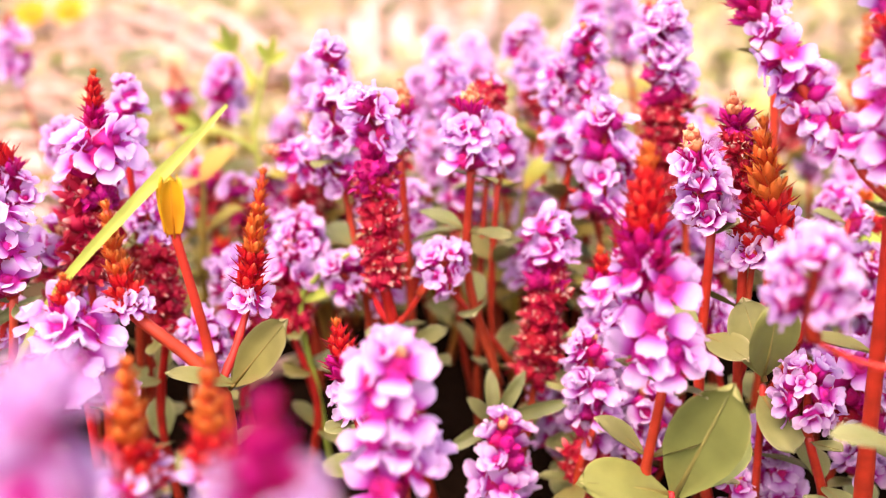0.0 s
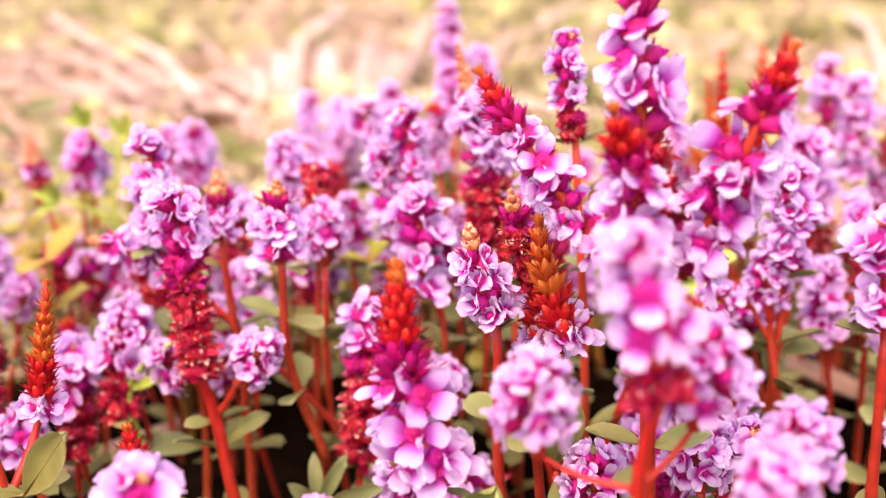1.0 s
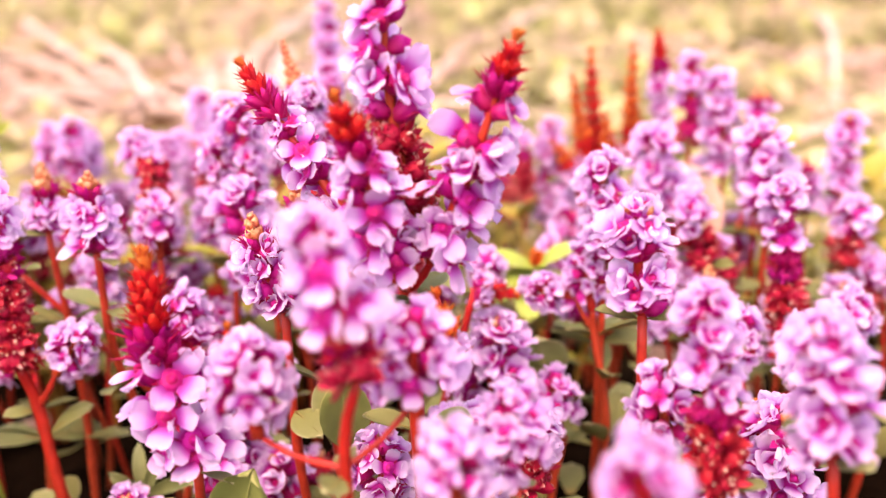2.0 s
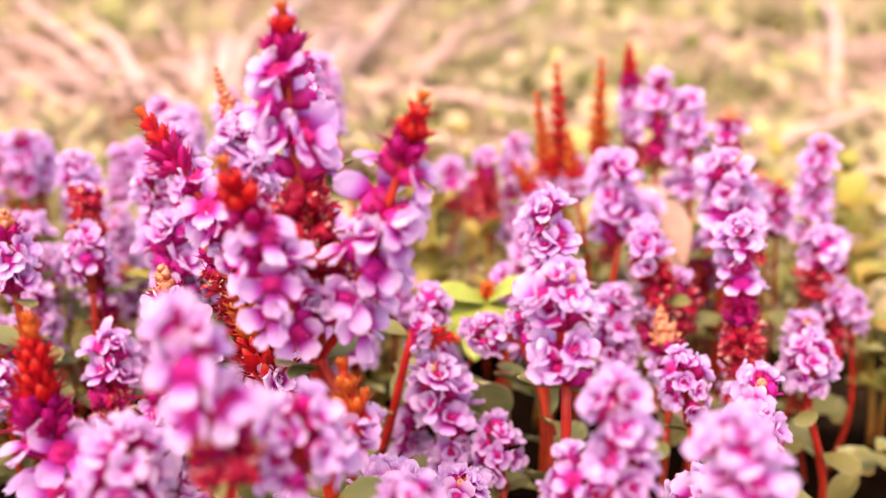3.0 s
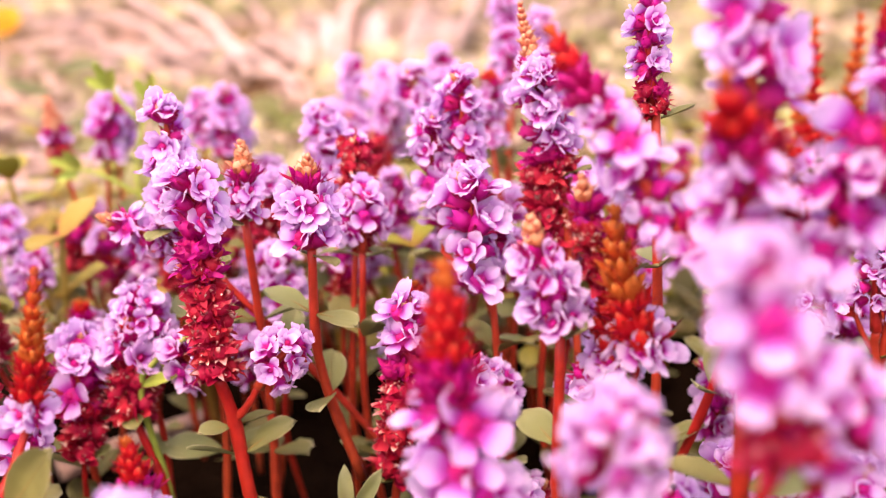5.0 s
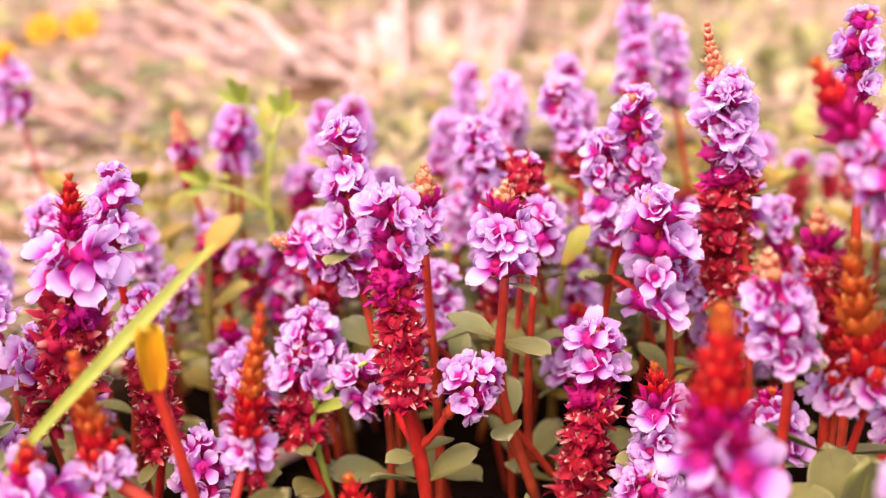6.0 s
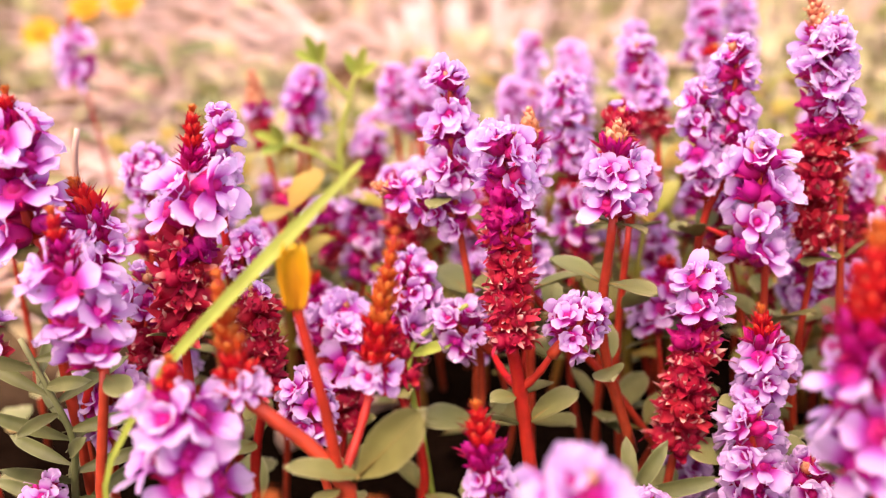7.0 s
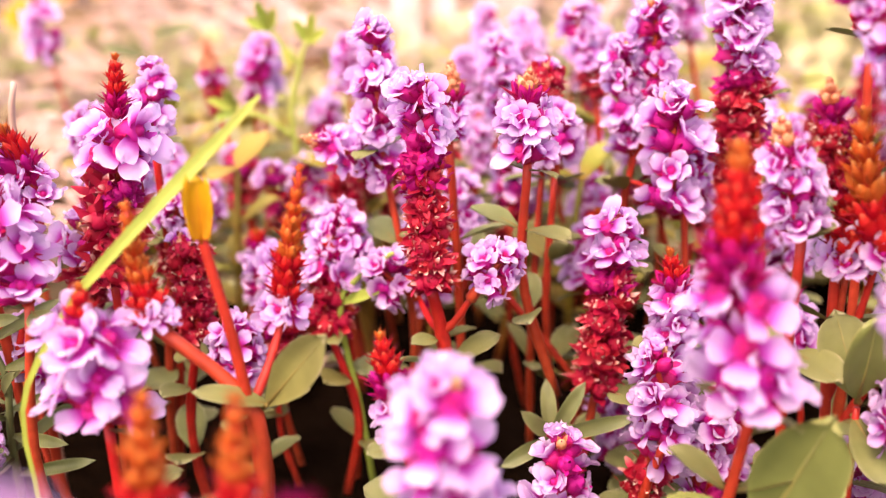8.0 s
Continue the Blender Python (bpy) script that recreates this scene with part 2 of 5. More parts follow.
def flower_shape(seed, opening=60, petal=0.66, wide=0.64, count=4, inner=0):
    """One open flower along +z: a bell-shaped calyx with pointed teeth, thin crinkled petals round a deep throat, and a style."""
    r = random.Random(seed)
    s = Shape()
    tube_into(s, [(0, 0, 0), (0, 0, 0.14), (0, 0, 0.36), (0, 0, 0.54), (0, 0, 0.60)], [0.09, 0.22, 0.27, 0.25, 0.14], 8, 1, [0, 0.3, 0.7, 0.95, 1])
    for k in range(4):
        a = k * math.pi / 2 + r.uniform(-0.25, 0.25)
        o = Vector((math.cos(a), math.sin(a), 0))
        tube_into(s, [o * 0.21 + Vector((0, 0, 0.30)), o * 0.31 + Vector((0, 0, 0.50)), o * 0.42 + Vector((0, 0, 0.56))], [0.07, 0.04, 0.006], 4, 1, [0.4, 0.1, 0.0], False)
    for k in range(count):
        a = math.pi / 4 + k * 2 * math.pi / count + r.uniform(-0.22, 0.22)
        p, f, rim = blade(petal * r.uniform(0.82, 1.14), wide * r.uniform(0.85, 1.15), r.uniform(-0.22, 0.22), r.uniform(-0.03, 0.14), r.uniform(0.35, 0.65), 6, 6, 0.26, r.uniform(0.05, 0.13), r.randint(0, 99), 0.10, 0.0, r.uniform(0.0, 0.14))
        lift = radians(90 - opening + r.uniform(-18, 18))
        m = Matrix.Rotation(a, 4, "Z") @ Matrix.Translation((0.13, 0, 0.52)) @ Matrix.Rotation(-lift, 4, "Y") @ Matrix.Rotation(r.uniform(-0.3, 0.3), 4, "X")
        s.add([m @ Vector(q) for q in p], f, rim, 0, r.uniform(0, 0.15))
    for k in range(inner):
        a = k * 2 * math.pi / inner + r.uniform(-0.4, 0.4)
        p, f, rim = blade(petal * r.uniform(0.55, 0.80), wide * r.uniform(0.60, 0.90), r.uniform(-0.5, 0.1), r.uniform(0.05, 0.2), 0.5, 5, 4, 0.35, r.uniform(0.08, 0.16), r.randint(0, 99), 0.12, 0.0, r.uniform(0.0, 0.15))
        m = Matrix.Rotation(a, 4, "Z") @ Matrix.Translation((0.09, 0, 0.56)) @ Matrix.Rotation(-radians(90 - opening * 0.5 + r.uniform(-15, 15)), 4, "Y")
        s.add([m @ Vector(q) for q in p], f, [0.12 + 0.88 * u for u in rim], 0, r.uniform(0, 0.2))
    tube_into(s, [(0, 0, 0.46), (0, 0, 0.56), (0, 0, 0.64), (0, 0, 0.70)], [0.14, 0.15, 0.11, 0.02], 7, 1, [0.1, 0.2, 0.5, 0.9])
    return s


def spent_shape(seed):
    """A spent calyx: a small red cup, torn open at the mouth into pale papery shreds, clasped by ragged bracts."""
    r = random.Random(seed)
    s = Shape()
    tube_into(s, [(0, 0, 0), (0, 0, 0.16), (0, 0, 0.34), (0, 0, 0.46), (0, 0, 0.50)], [0.10, 0.22, 0.25, 0.18, 0.03], 7, 0, [0, 0.3, 0.55, 0.62, 0.3], False)
    for k in range(7):
        a = k * 0.898 + r.uniform(-0.4, 0.4)
        p, f, rim = blade(r.uniform(0.16, 0.40), r.uniform(0.10, 0.22), r.uniform(-0.5, 0.7), 0.25, -0.4, 3, 2, 0.9, 0.1, k, 0.15, 0.6)
        m = Matrix.Rotation(a, 4, "Z") @ Matrix.Translation((0.14, 0, r.uniform(0.30, 0.48))) @ Matrix.Rotation(-radians(r.uniform(10, 100)), 4, "Y")
        top = r.choice((0.72, 0.80, 0.90, 1.0, 1.0))
        s.add([m @ Vector(q) for q in p], f, [0.62 + (top - 0.62) * u ** 0.7 for u in rim], 0)
    for k in range(3):
        p, f, rim = blade(r.uniform(0.40, 0.66), r.uniform(0.28, 0.42), r.uniform(-0.1, 0.35), 0.22, -0.3, 4, 2, 0.6, 0.08, k, 0.14, 0.35)
        m = Matrix.Rotation(k * 2.1 + r.uniform(-0.5, 0.5), 4, "Z") @ Matrix.Translation((0.12, 0, 0.0)) @ Matrix.Rotation(-radians(r.uniform(30, 75)), 4, "Y")
        s.add([m @ Vector(q) for q in p], f, [0.10 + r.uniform(0.50, 0.78) * u for u in rim], 0)
    return s


def bud_shape(seed):
    """A closed bud: overlapping pointed bracts round a slim core, with thin dark sepal tips that hook outwards."""
    r = random.Random(seed)
    s = Shape()
    tube_into(s, [(0, 0, 0), (0, 0, 0.16), (0, 0, 0.42), (0, 0, 0.66), (0, 0, 0.84)], [0.10, 0.20, 0.21, 0.13, 0.02], 7, 0, [0.15, 0.25, 0.5, 0.8, 1.0], False)
    for k in range(4):
        p, f, rim = blade(r.uniform(0.82, 1.08), r.uniform(0.46, 0.60), r.uniform(-0.02, 0.16), 0.24, -0.5, 5, 4, 0.80, 0.03, k + seed, 0.03, 0.85)
        m = Matrix.Rotation(k * math.pi / 2 + r.uniform(-0.3, 0.3), 4, "Z") @ Matrix.Translation((0.15, 0, -0.05)) @ Matrix.Rotation(-radians(r.uniform(68, 82)), 4, "Y")
        top = r.uniform(0.72, 1.0)
        s.add([m @ Vector(q) for q in p], f, [0.14 + (top - 0.14) * u for u in rim], 0, 0.2)
    for k in range(3):
        a = k * 2.094 + r.uniform(-0.4, 0.4)
        o = Vector((math.cos(a), math.sin(a), 0))
        n = r.uniform(0.85, 1.10)
        tube_into(s, [o * 0.18 + Vector((0, 0, 0.25)), o * 0.30 + Vector((0, 0, 0.50)), o * 0.46 + Vector((0, 0, 0.72 * n)), o * 0.62 + Vector((0, 0, 0.98 * n))], [0.05, 0.045, 0.03, 0.006], 4, 0, [0.4, 0.2, 0.04, 0.0], False)
    return s


def round_bud_shape(seed, plump=0.25):
    """A small bud or fresh calyx: a bell with short pointed teeth that hook outwards."""
    r = random.Random(seed)
    s = Shape()
    tube_into(s, [(0, 0, 0), (0, 0, 0.12), (0, 0, 0.34), (0, 0, 0.54), (0, 0, 0.66)], [0.07, plump * 0.75, plump, plump * 0.72, 0.04], 7, 0, [0.0, 0.25, 0.6, 0.9, 1.0], False)
    for k in range(4):
        a = k * math.pi / 2 + r.uniform(-0.3, 0.3)
        p, f, rim = blade(r.uniform(0.22, 0.40), 0.18, r.uniform(-0.2, 0.4), 0.2, 0.0, 3, 2, 0.9, 0.05, k, 0.1, 0.8)
        m = Matrix.Rotation(a, 4, "Z") @ Matrix.Translation((plump * 0.72, 0, 0.42)) @ Matrix.Rotation(-radians(r.uniform(35, 100)), 4, "Y")
        s.add([m @ Vector(q) for q in p], f, [0.7 + 0.3 * u for u in rim], 0)
    return s


FLOWERS = [flower_shape(11 + k, *q) for k, q in enumerate([(66, 0.68, 0.58, 4), (76, 0.70, 0.56, 4, 2), (50, 0.62, 0.50, 5, 4), (64, 0.58, 0.46, 5, 4), (26, 0.54, 0.50, 4, 3), (82, 0.70, 0.60, 4), (44, 0.60, 0.48, 5, 3), (58, 0.64, 0.50, 4, 4)])]
FLOWER_MESHES = [s.mesh("flower", [PETAL, CALYX]) for s in FLOWERS]
SPENTS = [spent_shape(40 + k) for k in range(6)]
BUDS = [bud_shape(60 + k) for k in range(4)]
ROUNDS = [round_bud_shape(80 + k) for k in range(4)]
ROUND_MESHES = [[s.mesh("bud", [mt]) for s in ROUNDS] for mt in (PALE_BUD, CALYX)]
CALYX_MESHES = [s.mesh("calyx", [SPENT]) for s in SPENTS]
FRESH_MESHES = [s.mesh("calyx", [CALYX]) for s in SPENTS]
BUD_MESHES = [[s.mesh("bud", [mt]) for s in BUDS] for mt in (BUD, BUD_TOP, PALE_BUD, CALYX)]


def leaf_mesh(name, seed, length, width, mat, tipness=0.3, curl=-0.12, cup=0.10, base_width=0.16, wave=0.03):
    s = Shape()
    p, f, rim = blade(length, width, curl, cup, tipness, 8, 8, base_width, wave, seed)
    # a paler margin all round
    rim = [max(0.22 + 0.62 * u ** 3, abs(2 * (i % 9) / 8 - 1) ** 6 * min(1.0, 0.3 + u), u ** 14) for i, u in enumerate(rim)]
    s.add(p, f, rim)
    n = len(p)
    # the underside, a little lower, closes the blade
    low = [(x, y, z - 0.035 * width * (1 - abs(y) / (0.5 * width + 1e-9)) - 0.012 * width) for x, y, z in p]
    s.add(low, [tuple(reversed(q)) for q in f], rim)
    tube_into(s, [(-0.08 * length, 0, 0), (0.3 * length, 0, curl * length * 0.09 - 0.01 * width), (0.9 * length, 0, curl * length * 0.81 - 0.01 * width)], [0.05 * width, 0.035 * width, 0.008 * width], 5, 0, [0, 0.1, 0.2])
    return s.mesh(name, [mat])


LEAF_MESHES = [leaf_mesh("leaf", 5 + k, 1.0, w, LEAF, tp, c, cu) for k, (w, tp, c, cu) in enumerate([(0.62, 0.3, -0.15, 0.10), (0.55, 0.2, -0.05, 0.14), (0.70, 0.4, -0.22, 0.06), (0.58, 0.3, 0.10, 0.12)])]


def part(name, data, parent, m, label=""):
    """A mesh object under a thing or a part, at the world pose m."""
    ob = new(name, data)
    ob.parent = parent
    ob.matrix_basis = WORLD[parent.name].inverted() @ m
    WORLD[ob.name] = m
    return tagged(ob, label)


WORLD = {}


def thing(name, at, label, category, group="", kind=""):
    ob = new(name)
    ob.empty_display_size = 0.002
    ob.matrix_basis = Matrix.Translation(at)
    WORLD[ob.name] = ob.matrix_basis.copy()
    return tagged(ob, label, category, group, kind)


def curve_points(points, n):
    """A smooth run of n points through the given ones."""
    p = [Vector(q) for q in points]
    p = [2 * p[0] - p[1]] + p + [2 * p[-1] - p[-2]]
    out, spans = [], len(p) - 3
    for i in range(n):
        x = i / (n - 1) * spans
        k = min(int(x), spans - 1)
        t = x - k
        a, b, c, d = p[k:k + 4]
        out.append(0.5 * ((2 * b) + (c - a) * t + (2 * a - 5 * b + 4 * c - d) * t * t + (3 * b - a - 3 * c + d) * t ** 3))
    return out


def outward(at, direction, roll, size):
    q = direction.to_track_quat("Z", "Y").to_matrix().to_4x4()
    return Matrix.Translation(at) @ q @ Matrix.Rotation(roll, 4, "Z") @ Matrix.Scale(size, 4)


def flower_spike(plant, tip, base, r, bud, spent, singly=True, tops="red", label="", loose=False):
    """One spike: its axis, open flowers as parts, spent cups below and closed buds above them."""
    tip, base = Vector(tip), Vector(base)
    axis = tip - base
    length = axis.length
    up = axis.normalized()
    side = up.orthogonal().normalized()
    wing = up.cross(side)
    size = min(max(r * 1.08, 0.0015 if r < 0.0015 else 0.0022 if r < 0.0022 else 0.0026), 0.0041)
    body = Shape()
    n = 7
    bend = side * rng.uniform(-0.04, 0.04) * length + wing * rng.uniform(-0.04, 0.04) * length
    along = lambda u: base + axis * u + bend * math.sin(math.pi * u)
    tube_into(body, [along(i / n) - base for i in range(n + 1)], [0.00062 - 0.00042 * i / n + (size * 0.12 * (1 - i / n) if bud > 0.3 and i / n > 1 - bud else 0.0) for i in range(n + 1)], 6, 0, [0.8] * (n + 1))
    ob = part("flower_spike", body.mesh("flower_spike", [STEM]), plant, Matrix.Translation(base), label)
    step = size * (0.78 if loose and not spent else 0.66)
    girth_step = step if bud > 0.9 else min(step, 0.0020)
    if bud < 0.16:
        bud = 0.0
    whorls = max(2, round(length * (1 - bud) / step))
    bud_whorls = round(length * bud / (girth_step * (0.52 if size > 0.0036 and bud < 0.9 else 0.72 if bud < 0.9 else 0.84 if base.y < 0.14 else 1.1)))
    if tops == "pale":
        bud_whorls = round(bud_whorls * 1.5)
    mass = Shape()
    turn = rng.uniform(0, 6.28)

    def place(name, shapes, meshes, pick, m, mat):
        if singly:
            part(name, meshes[pick], ob, m)
        else:
            mass.put(shapes[pick], Matrix.Translation(-base) @ m, rng.random(), mat)

    if length < 0.0078 and not spent and bud < 0.16 and r > 0.0022:
        # a short spike: a round cluster of flowers turned every way
        for k in range(15):
            c = 1 - 1.45 * (k + 0.5) / 15
            a = turn + k * 2.4 + rng.uniform(-0.2, 0.2)
            d = (up * c + (side * math.cos(a) + wing * math.sin(a)) * math.sqrt(max(0.0, 1 - c * c))).normalized()
            at = along(0.55) + d * size * 0.22 + up * length * 0.28 * c
            place("flower", FLOWERS, FLOWER_MESHES, 4 if k < 2 else rng.choice((0, 2, 2, 3, 3, 6, 7)), outward(at, d, rng.uniform(0, 6.28), size * rng.uniform(0.66, 0.86)), None)
        if mass.v:
            part("flower_head", mass.mesh("flower_head", [PETAL, CALYX]), ob, Matrix.Translation(base))
        return ob
    girth = size * 0.86 if bud > 0.9 else min(size, 0.0030 if tops == "orange" else 0.0026) * (0.95 if bud > 0.45 else 0.62 if size > 0.0036 else 0.78)
    for w in range(bud_whorls + 1 if bud_whorls else 0):
        v = w / max(bud_whorls, 1)
        at = along(1 - bud + bud * v * 0.95)
        slim = girth * (1.12 - 0.62 * v ** 1.4)
        turn += math.pi / 4
        for k in range(4 if v < 0.9 else 3):
            a = turn + k * (math.pi / 2 if v < 0.9 else 2.094) + rng.uniform(-0.15, 0.15)
            out = side * math.cos(a) + wing * math.sin(a)
            d = (out * ((0.66 if base.y < 0.14 else 1.1) - 0.46 * v) * rng.uniform(0.75, 1.3) + up).normalized()
            top = 1 if (tops == "orange" and (v > 0.82 or (bud > 0.9 and v > 0.3))) or v > 0.88 else 3 if v < 0.28 and bud < 0.9 else 0
            if tops == "pale" and v > 0.1:
                top = 2
            if tops == "magenta":
                top = 3
            if top == 2:
                place("bud", ROUNDS, ROUND_MESHES[0], rng.randrange(4), outward(at, d, a, slim * rng.uniform(1.0, 1.35)), 5)
                continue
            place("bud", BUDS, BUD_MESHES[top], rng.randrange(4), outward(at + out * girth * 0.15 * (1 - v), d, a, slim * rng.uniform(0.85, 1.15)), top + 3)
    for w in range(whorls):
        u = (w + 0.25) / whorls * (1 - bud)
        turn += math.pi / 4 + rng.uniform(-0.2, 0.2)
        ring = 8 if u < spent else 4
        for k in range(ring):
            a = turn + k * 2 * math.pi / ring + rng.uniform(-0.3, 0.3)
            at = along(u + rng.uniform(-0.25, 0.25) / whorls * (1 - bud))
            out = side * math.cos(a) + wing * math.sin(a)
            if spent * 0.72 < u < spent < 0.9 and rng.random() < 0.7:
                d = (out + up * rng.uniform(0.2, 0.8)).normalized()
                place("calyx", SPENTS, FRESH_MESHES, rng.randrange(6), outward(at + out * 0.0003, d, a, size * rng.uniform(0.85, 1.2)), 6)
                continue
            if u < spent:
                d = (out + up * rng.uniform(0.15, 0.95)).normalized()
                place("calyx", SPENTS, CALYX_MESHES, rng.randrange(6), outward(at + out * 0.0003, d, rng.uniform(0, 6.28), size * rng.uniform(0.82, 1.32)), 2)
                continue
            v = (u - spent) / max(1 - bud - spent, 1e-6)
            near_top = max(0.0, v - 0.72) / 0.28
            if rng.random() < 0.06:
                continue
            d = (out + up * (rng.uniform(0.20, 1.15) + 0.7 * near_top * (1 if bud < 0.2 else 0.3))).normalized()
            pick = 4 if rng.random() < 0.10 + 0.3 * near_top else rng.choice((0, 0, 1, 5, 7) if loose or r > 0.0037 else (0, 1, 2, 2, 3, 3, 6, 6, 7, 7))
            if rng.random() < (0.12 if loose else 0.10):
                place("bud", ROUNDS, ROUND_MESHES[1], rng.randrange(4), outward(at + out * max(0.0, r - size) * 0.8, d, a, size * rng.uniform(0.85, 1.1)), 6)
                continue
            m = outward(at + out * max(0.0, r - size) * 0.8, d, rng.uniform(0, 6.28), size * rng.uniform(0.90, 1.15) * (1 - 0.18 * near_top))
            if singly:
                part("flower", FLOWER_MESHES[pick], ob, m)
            else:
                mass.put(FLOWERS[pick], Matrix.Translation(-base) @ m, rng.random())
    if not bud:
        for k in range(5):
            a = turn + k * 1.257
            out = side * math.cos(a) + wing * math.sin(a)
            m = outward(along(0.97) + out * 0.0003, (out * (0.2 if k == 0 else 0.8) + up).normalized(), a, size * 0.62)
            if k % 2 and singly:
                part("bud", ROUND_MESHES[0][k % 3], ob, m)
            elif singly:
                part("flower", FLOWER_MESHES[4], ob, m)
            else:
                mass.put(FLOWERS[4], Matrix.Translation(-base) @ m, rng.random())
    if mass.v:
        part("flower_head", mass.mesh("flower_head", [PETAL, CALYX, SPENT, BUD, BUD_TOP, PALE_BUD, CALYX]), ob, Matrix.Translation(base))
    return ob


def leaf_pair(plant, at, up, angle, length, droop=0.35, only=None):
    """Two opposite round leaves at a node."""
    for k in range(2):
        if only is not None and k != only:
            continue
        a = angle + k * math.pi + rng.uniform(-0.2, 0.2)
        lift = droop + rng.uniform(-0.25, 0.35)
        m = Matrix.Translation(at) @ Matrix.Rotation(a, 4, "Z") @ Matrix.Rotation(-lift, 4, "Y") @ Matrix.Rotation(rng.uniform(-0.5, 0.5), 4, "X") @ Matrix.Translation((0.0006, 0, 0)) @ Matrix.Scale(length * rng.uniform(0.85, 1.15), 4)
        part("leaf", LEAF_MESHES[rng.randrange(4)], plant, m)


def stem_part(plant, points, thick, name="stem", rims=(0.0, 1.0)):
    s = Shape()
    pts = curve_points(points, 12)
    o = pts[0].copy()
    radii = [thick * (1.12 - 0.3 * i / 11) * (1.18 if i in (3, 7) else 1.0) for i in range(12)]
    tube_into(s, [p - o for p in pts], radii, 8, 0, [rims[0] + (rims[1] - rims[0]) * i / 11 for i in range(12)])
    part(name, s.mesh(name, [STEM]), plant, Matrix.Translation(o))
    return pts


def flowering_plant(label, spikes, foot=None, fork=None, leaves=3, singly=True, leaf_size=0.0055, thick=0.00052, loose=False):
    """A plant: a red stem from the ground, pairs of round leaves, and its spikes (tip, base, radius in mm, bud share, spent share, bud colour)."""
    base = Vector(spikes[0][1])
    if base.y > 0.114:
        thick = min(thick, 0.00044)
    lean = Vector(spikes[0][0]) - base
    if foot is None:
        k = 0.35 * base.z / max(lean.z, 0.004)
        foot = (base.x - lean.x * k + rng.uniform(-0.002, 0.002), base.y - lean.y * k + rng.uniform(0.0, 0.003), -0.001)
    foot = Vector(foot)
    plant = thing("flowering_plant", foot, label, "flower", "pink flowering plants")
    meet = Vector(fork) if fork else base
    sway = 0.0012 if fork else 0.0026
    mid = foot.lerp(meet, 0.5) + Vector((rng.uniform(-sway, sway), rng.uniform(-0.0012, 0.0012), 0))
    pts = stem_part(plant, [foot, mid, meet] + ([base] if fork else []), thick)
    if base.x < -0.036 and base.y < 0.112:
        leaves = 0
    for k in range(leaves):
        u = 0.22 + 0.72 * (k + 0.5) / max(leaves, 1)
        p = pts[min(11, int(u * 11 * (0.8 if fork else 1.0)))]
        leaf_pair(plant, p, None, rng.uniform(0, 3.14), leaf_size * (1.15 - 0.3 * u))
    leaf_pair(plant, meet - Vector((0, 0, 0.0006)), None, rng.uniform(0, 3.14), leaf_size * 0.62, 0.2)
    for i, (tip, b, r, bud, spent, tops) in enumerate(spikes):
        if i and fork:
            b2 = Vector(b)
            stem_part(plant, [meet, meet.lerp(b2, 0.55) + (b2 - meet).length * 0.12 * Vector((0, 0, -1 if b2.z > meet.z else 1)) * 0.6, b2], thick * 0.54, "branch", (0.8, 1.0))
        elif i:
            stem_part(plant, [pts[6], pts[6].lerp(Vector(b), 0.5) + Vector((0, 0, -0.001)), Vector(b)], thick * 0.7, "branch", (0.7, 1.0))
        flower_spike(plant, tip, b, r * (0.0009 if base.y > 0.13 else 0.001), bud, spent, singly, tops, loose=loose)
    return plant

# ---- the ground: one sheet out to the horizon ----
def ground_height(x, y):
    far = min(1.0, max(0.0, (math.hypot(x - 0.02, y - 0.09) - 0.10) / 0.3))
    return far * (0.006 * noise.noise((x * 6, y * 6, 0)) + 0.003 * noise.noise((x * 22, y * 22, 3))) + 0.0012 * noise.noise((x * 90, y * 90, 5)) - 0.0005


def build_ground():
    near = [i * 0.012 for i in range(-60, 61)]
    far = [1.0, 1.5, 2.3, 3.6, 6.0, 11.0, 22.0, 50.0, 120.0, 300.0]
    line = [-q for q in reversed(far)] + near + far
    s = Shape()
    pts = []
    for b in line:
        for a in line:
            x, y = a + 0.03, b + 0.45
            pts.append((x, y, ground_height(x, y) if abs(a) < 1 and abs(b) < 1 else 0.0))
    n = len(line)
    s.add(pts, [(j * n + i, j * n + i + 1, (j + 1) * n + i + 1, (j + 1) * n + i) for j in range(n - 1) for i in range(n - 1)], [0.5] * len(pts))
    return tagged(new("ground", s.mesh("ground", [SOIL])), "dark crumbly soil littered with dry plant scraps, painted blacker for shade under the flowers", "ground", kind="structure")


build_ground()

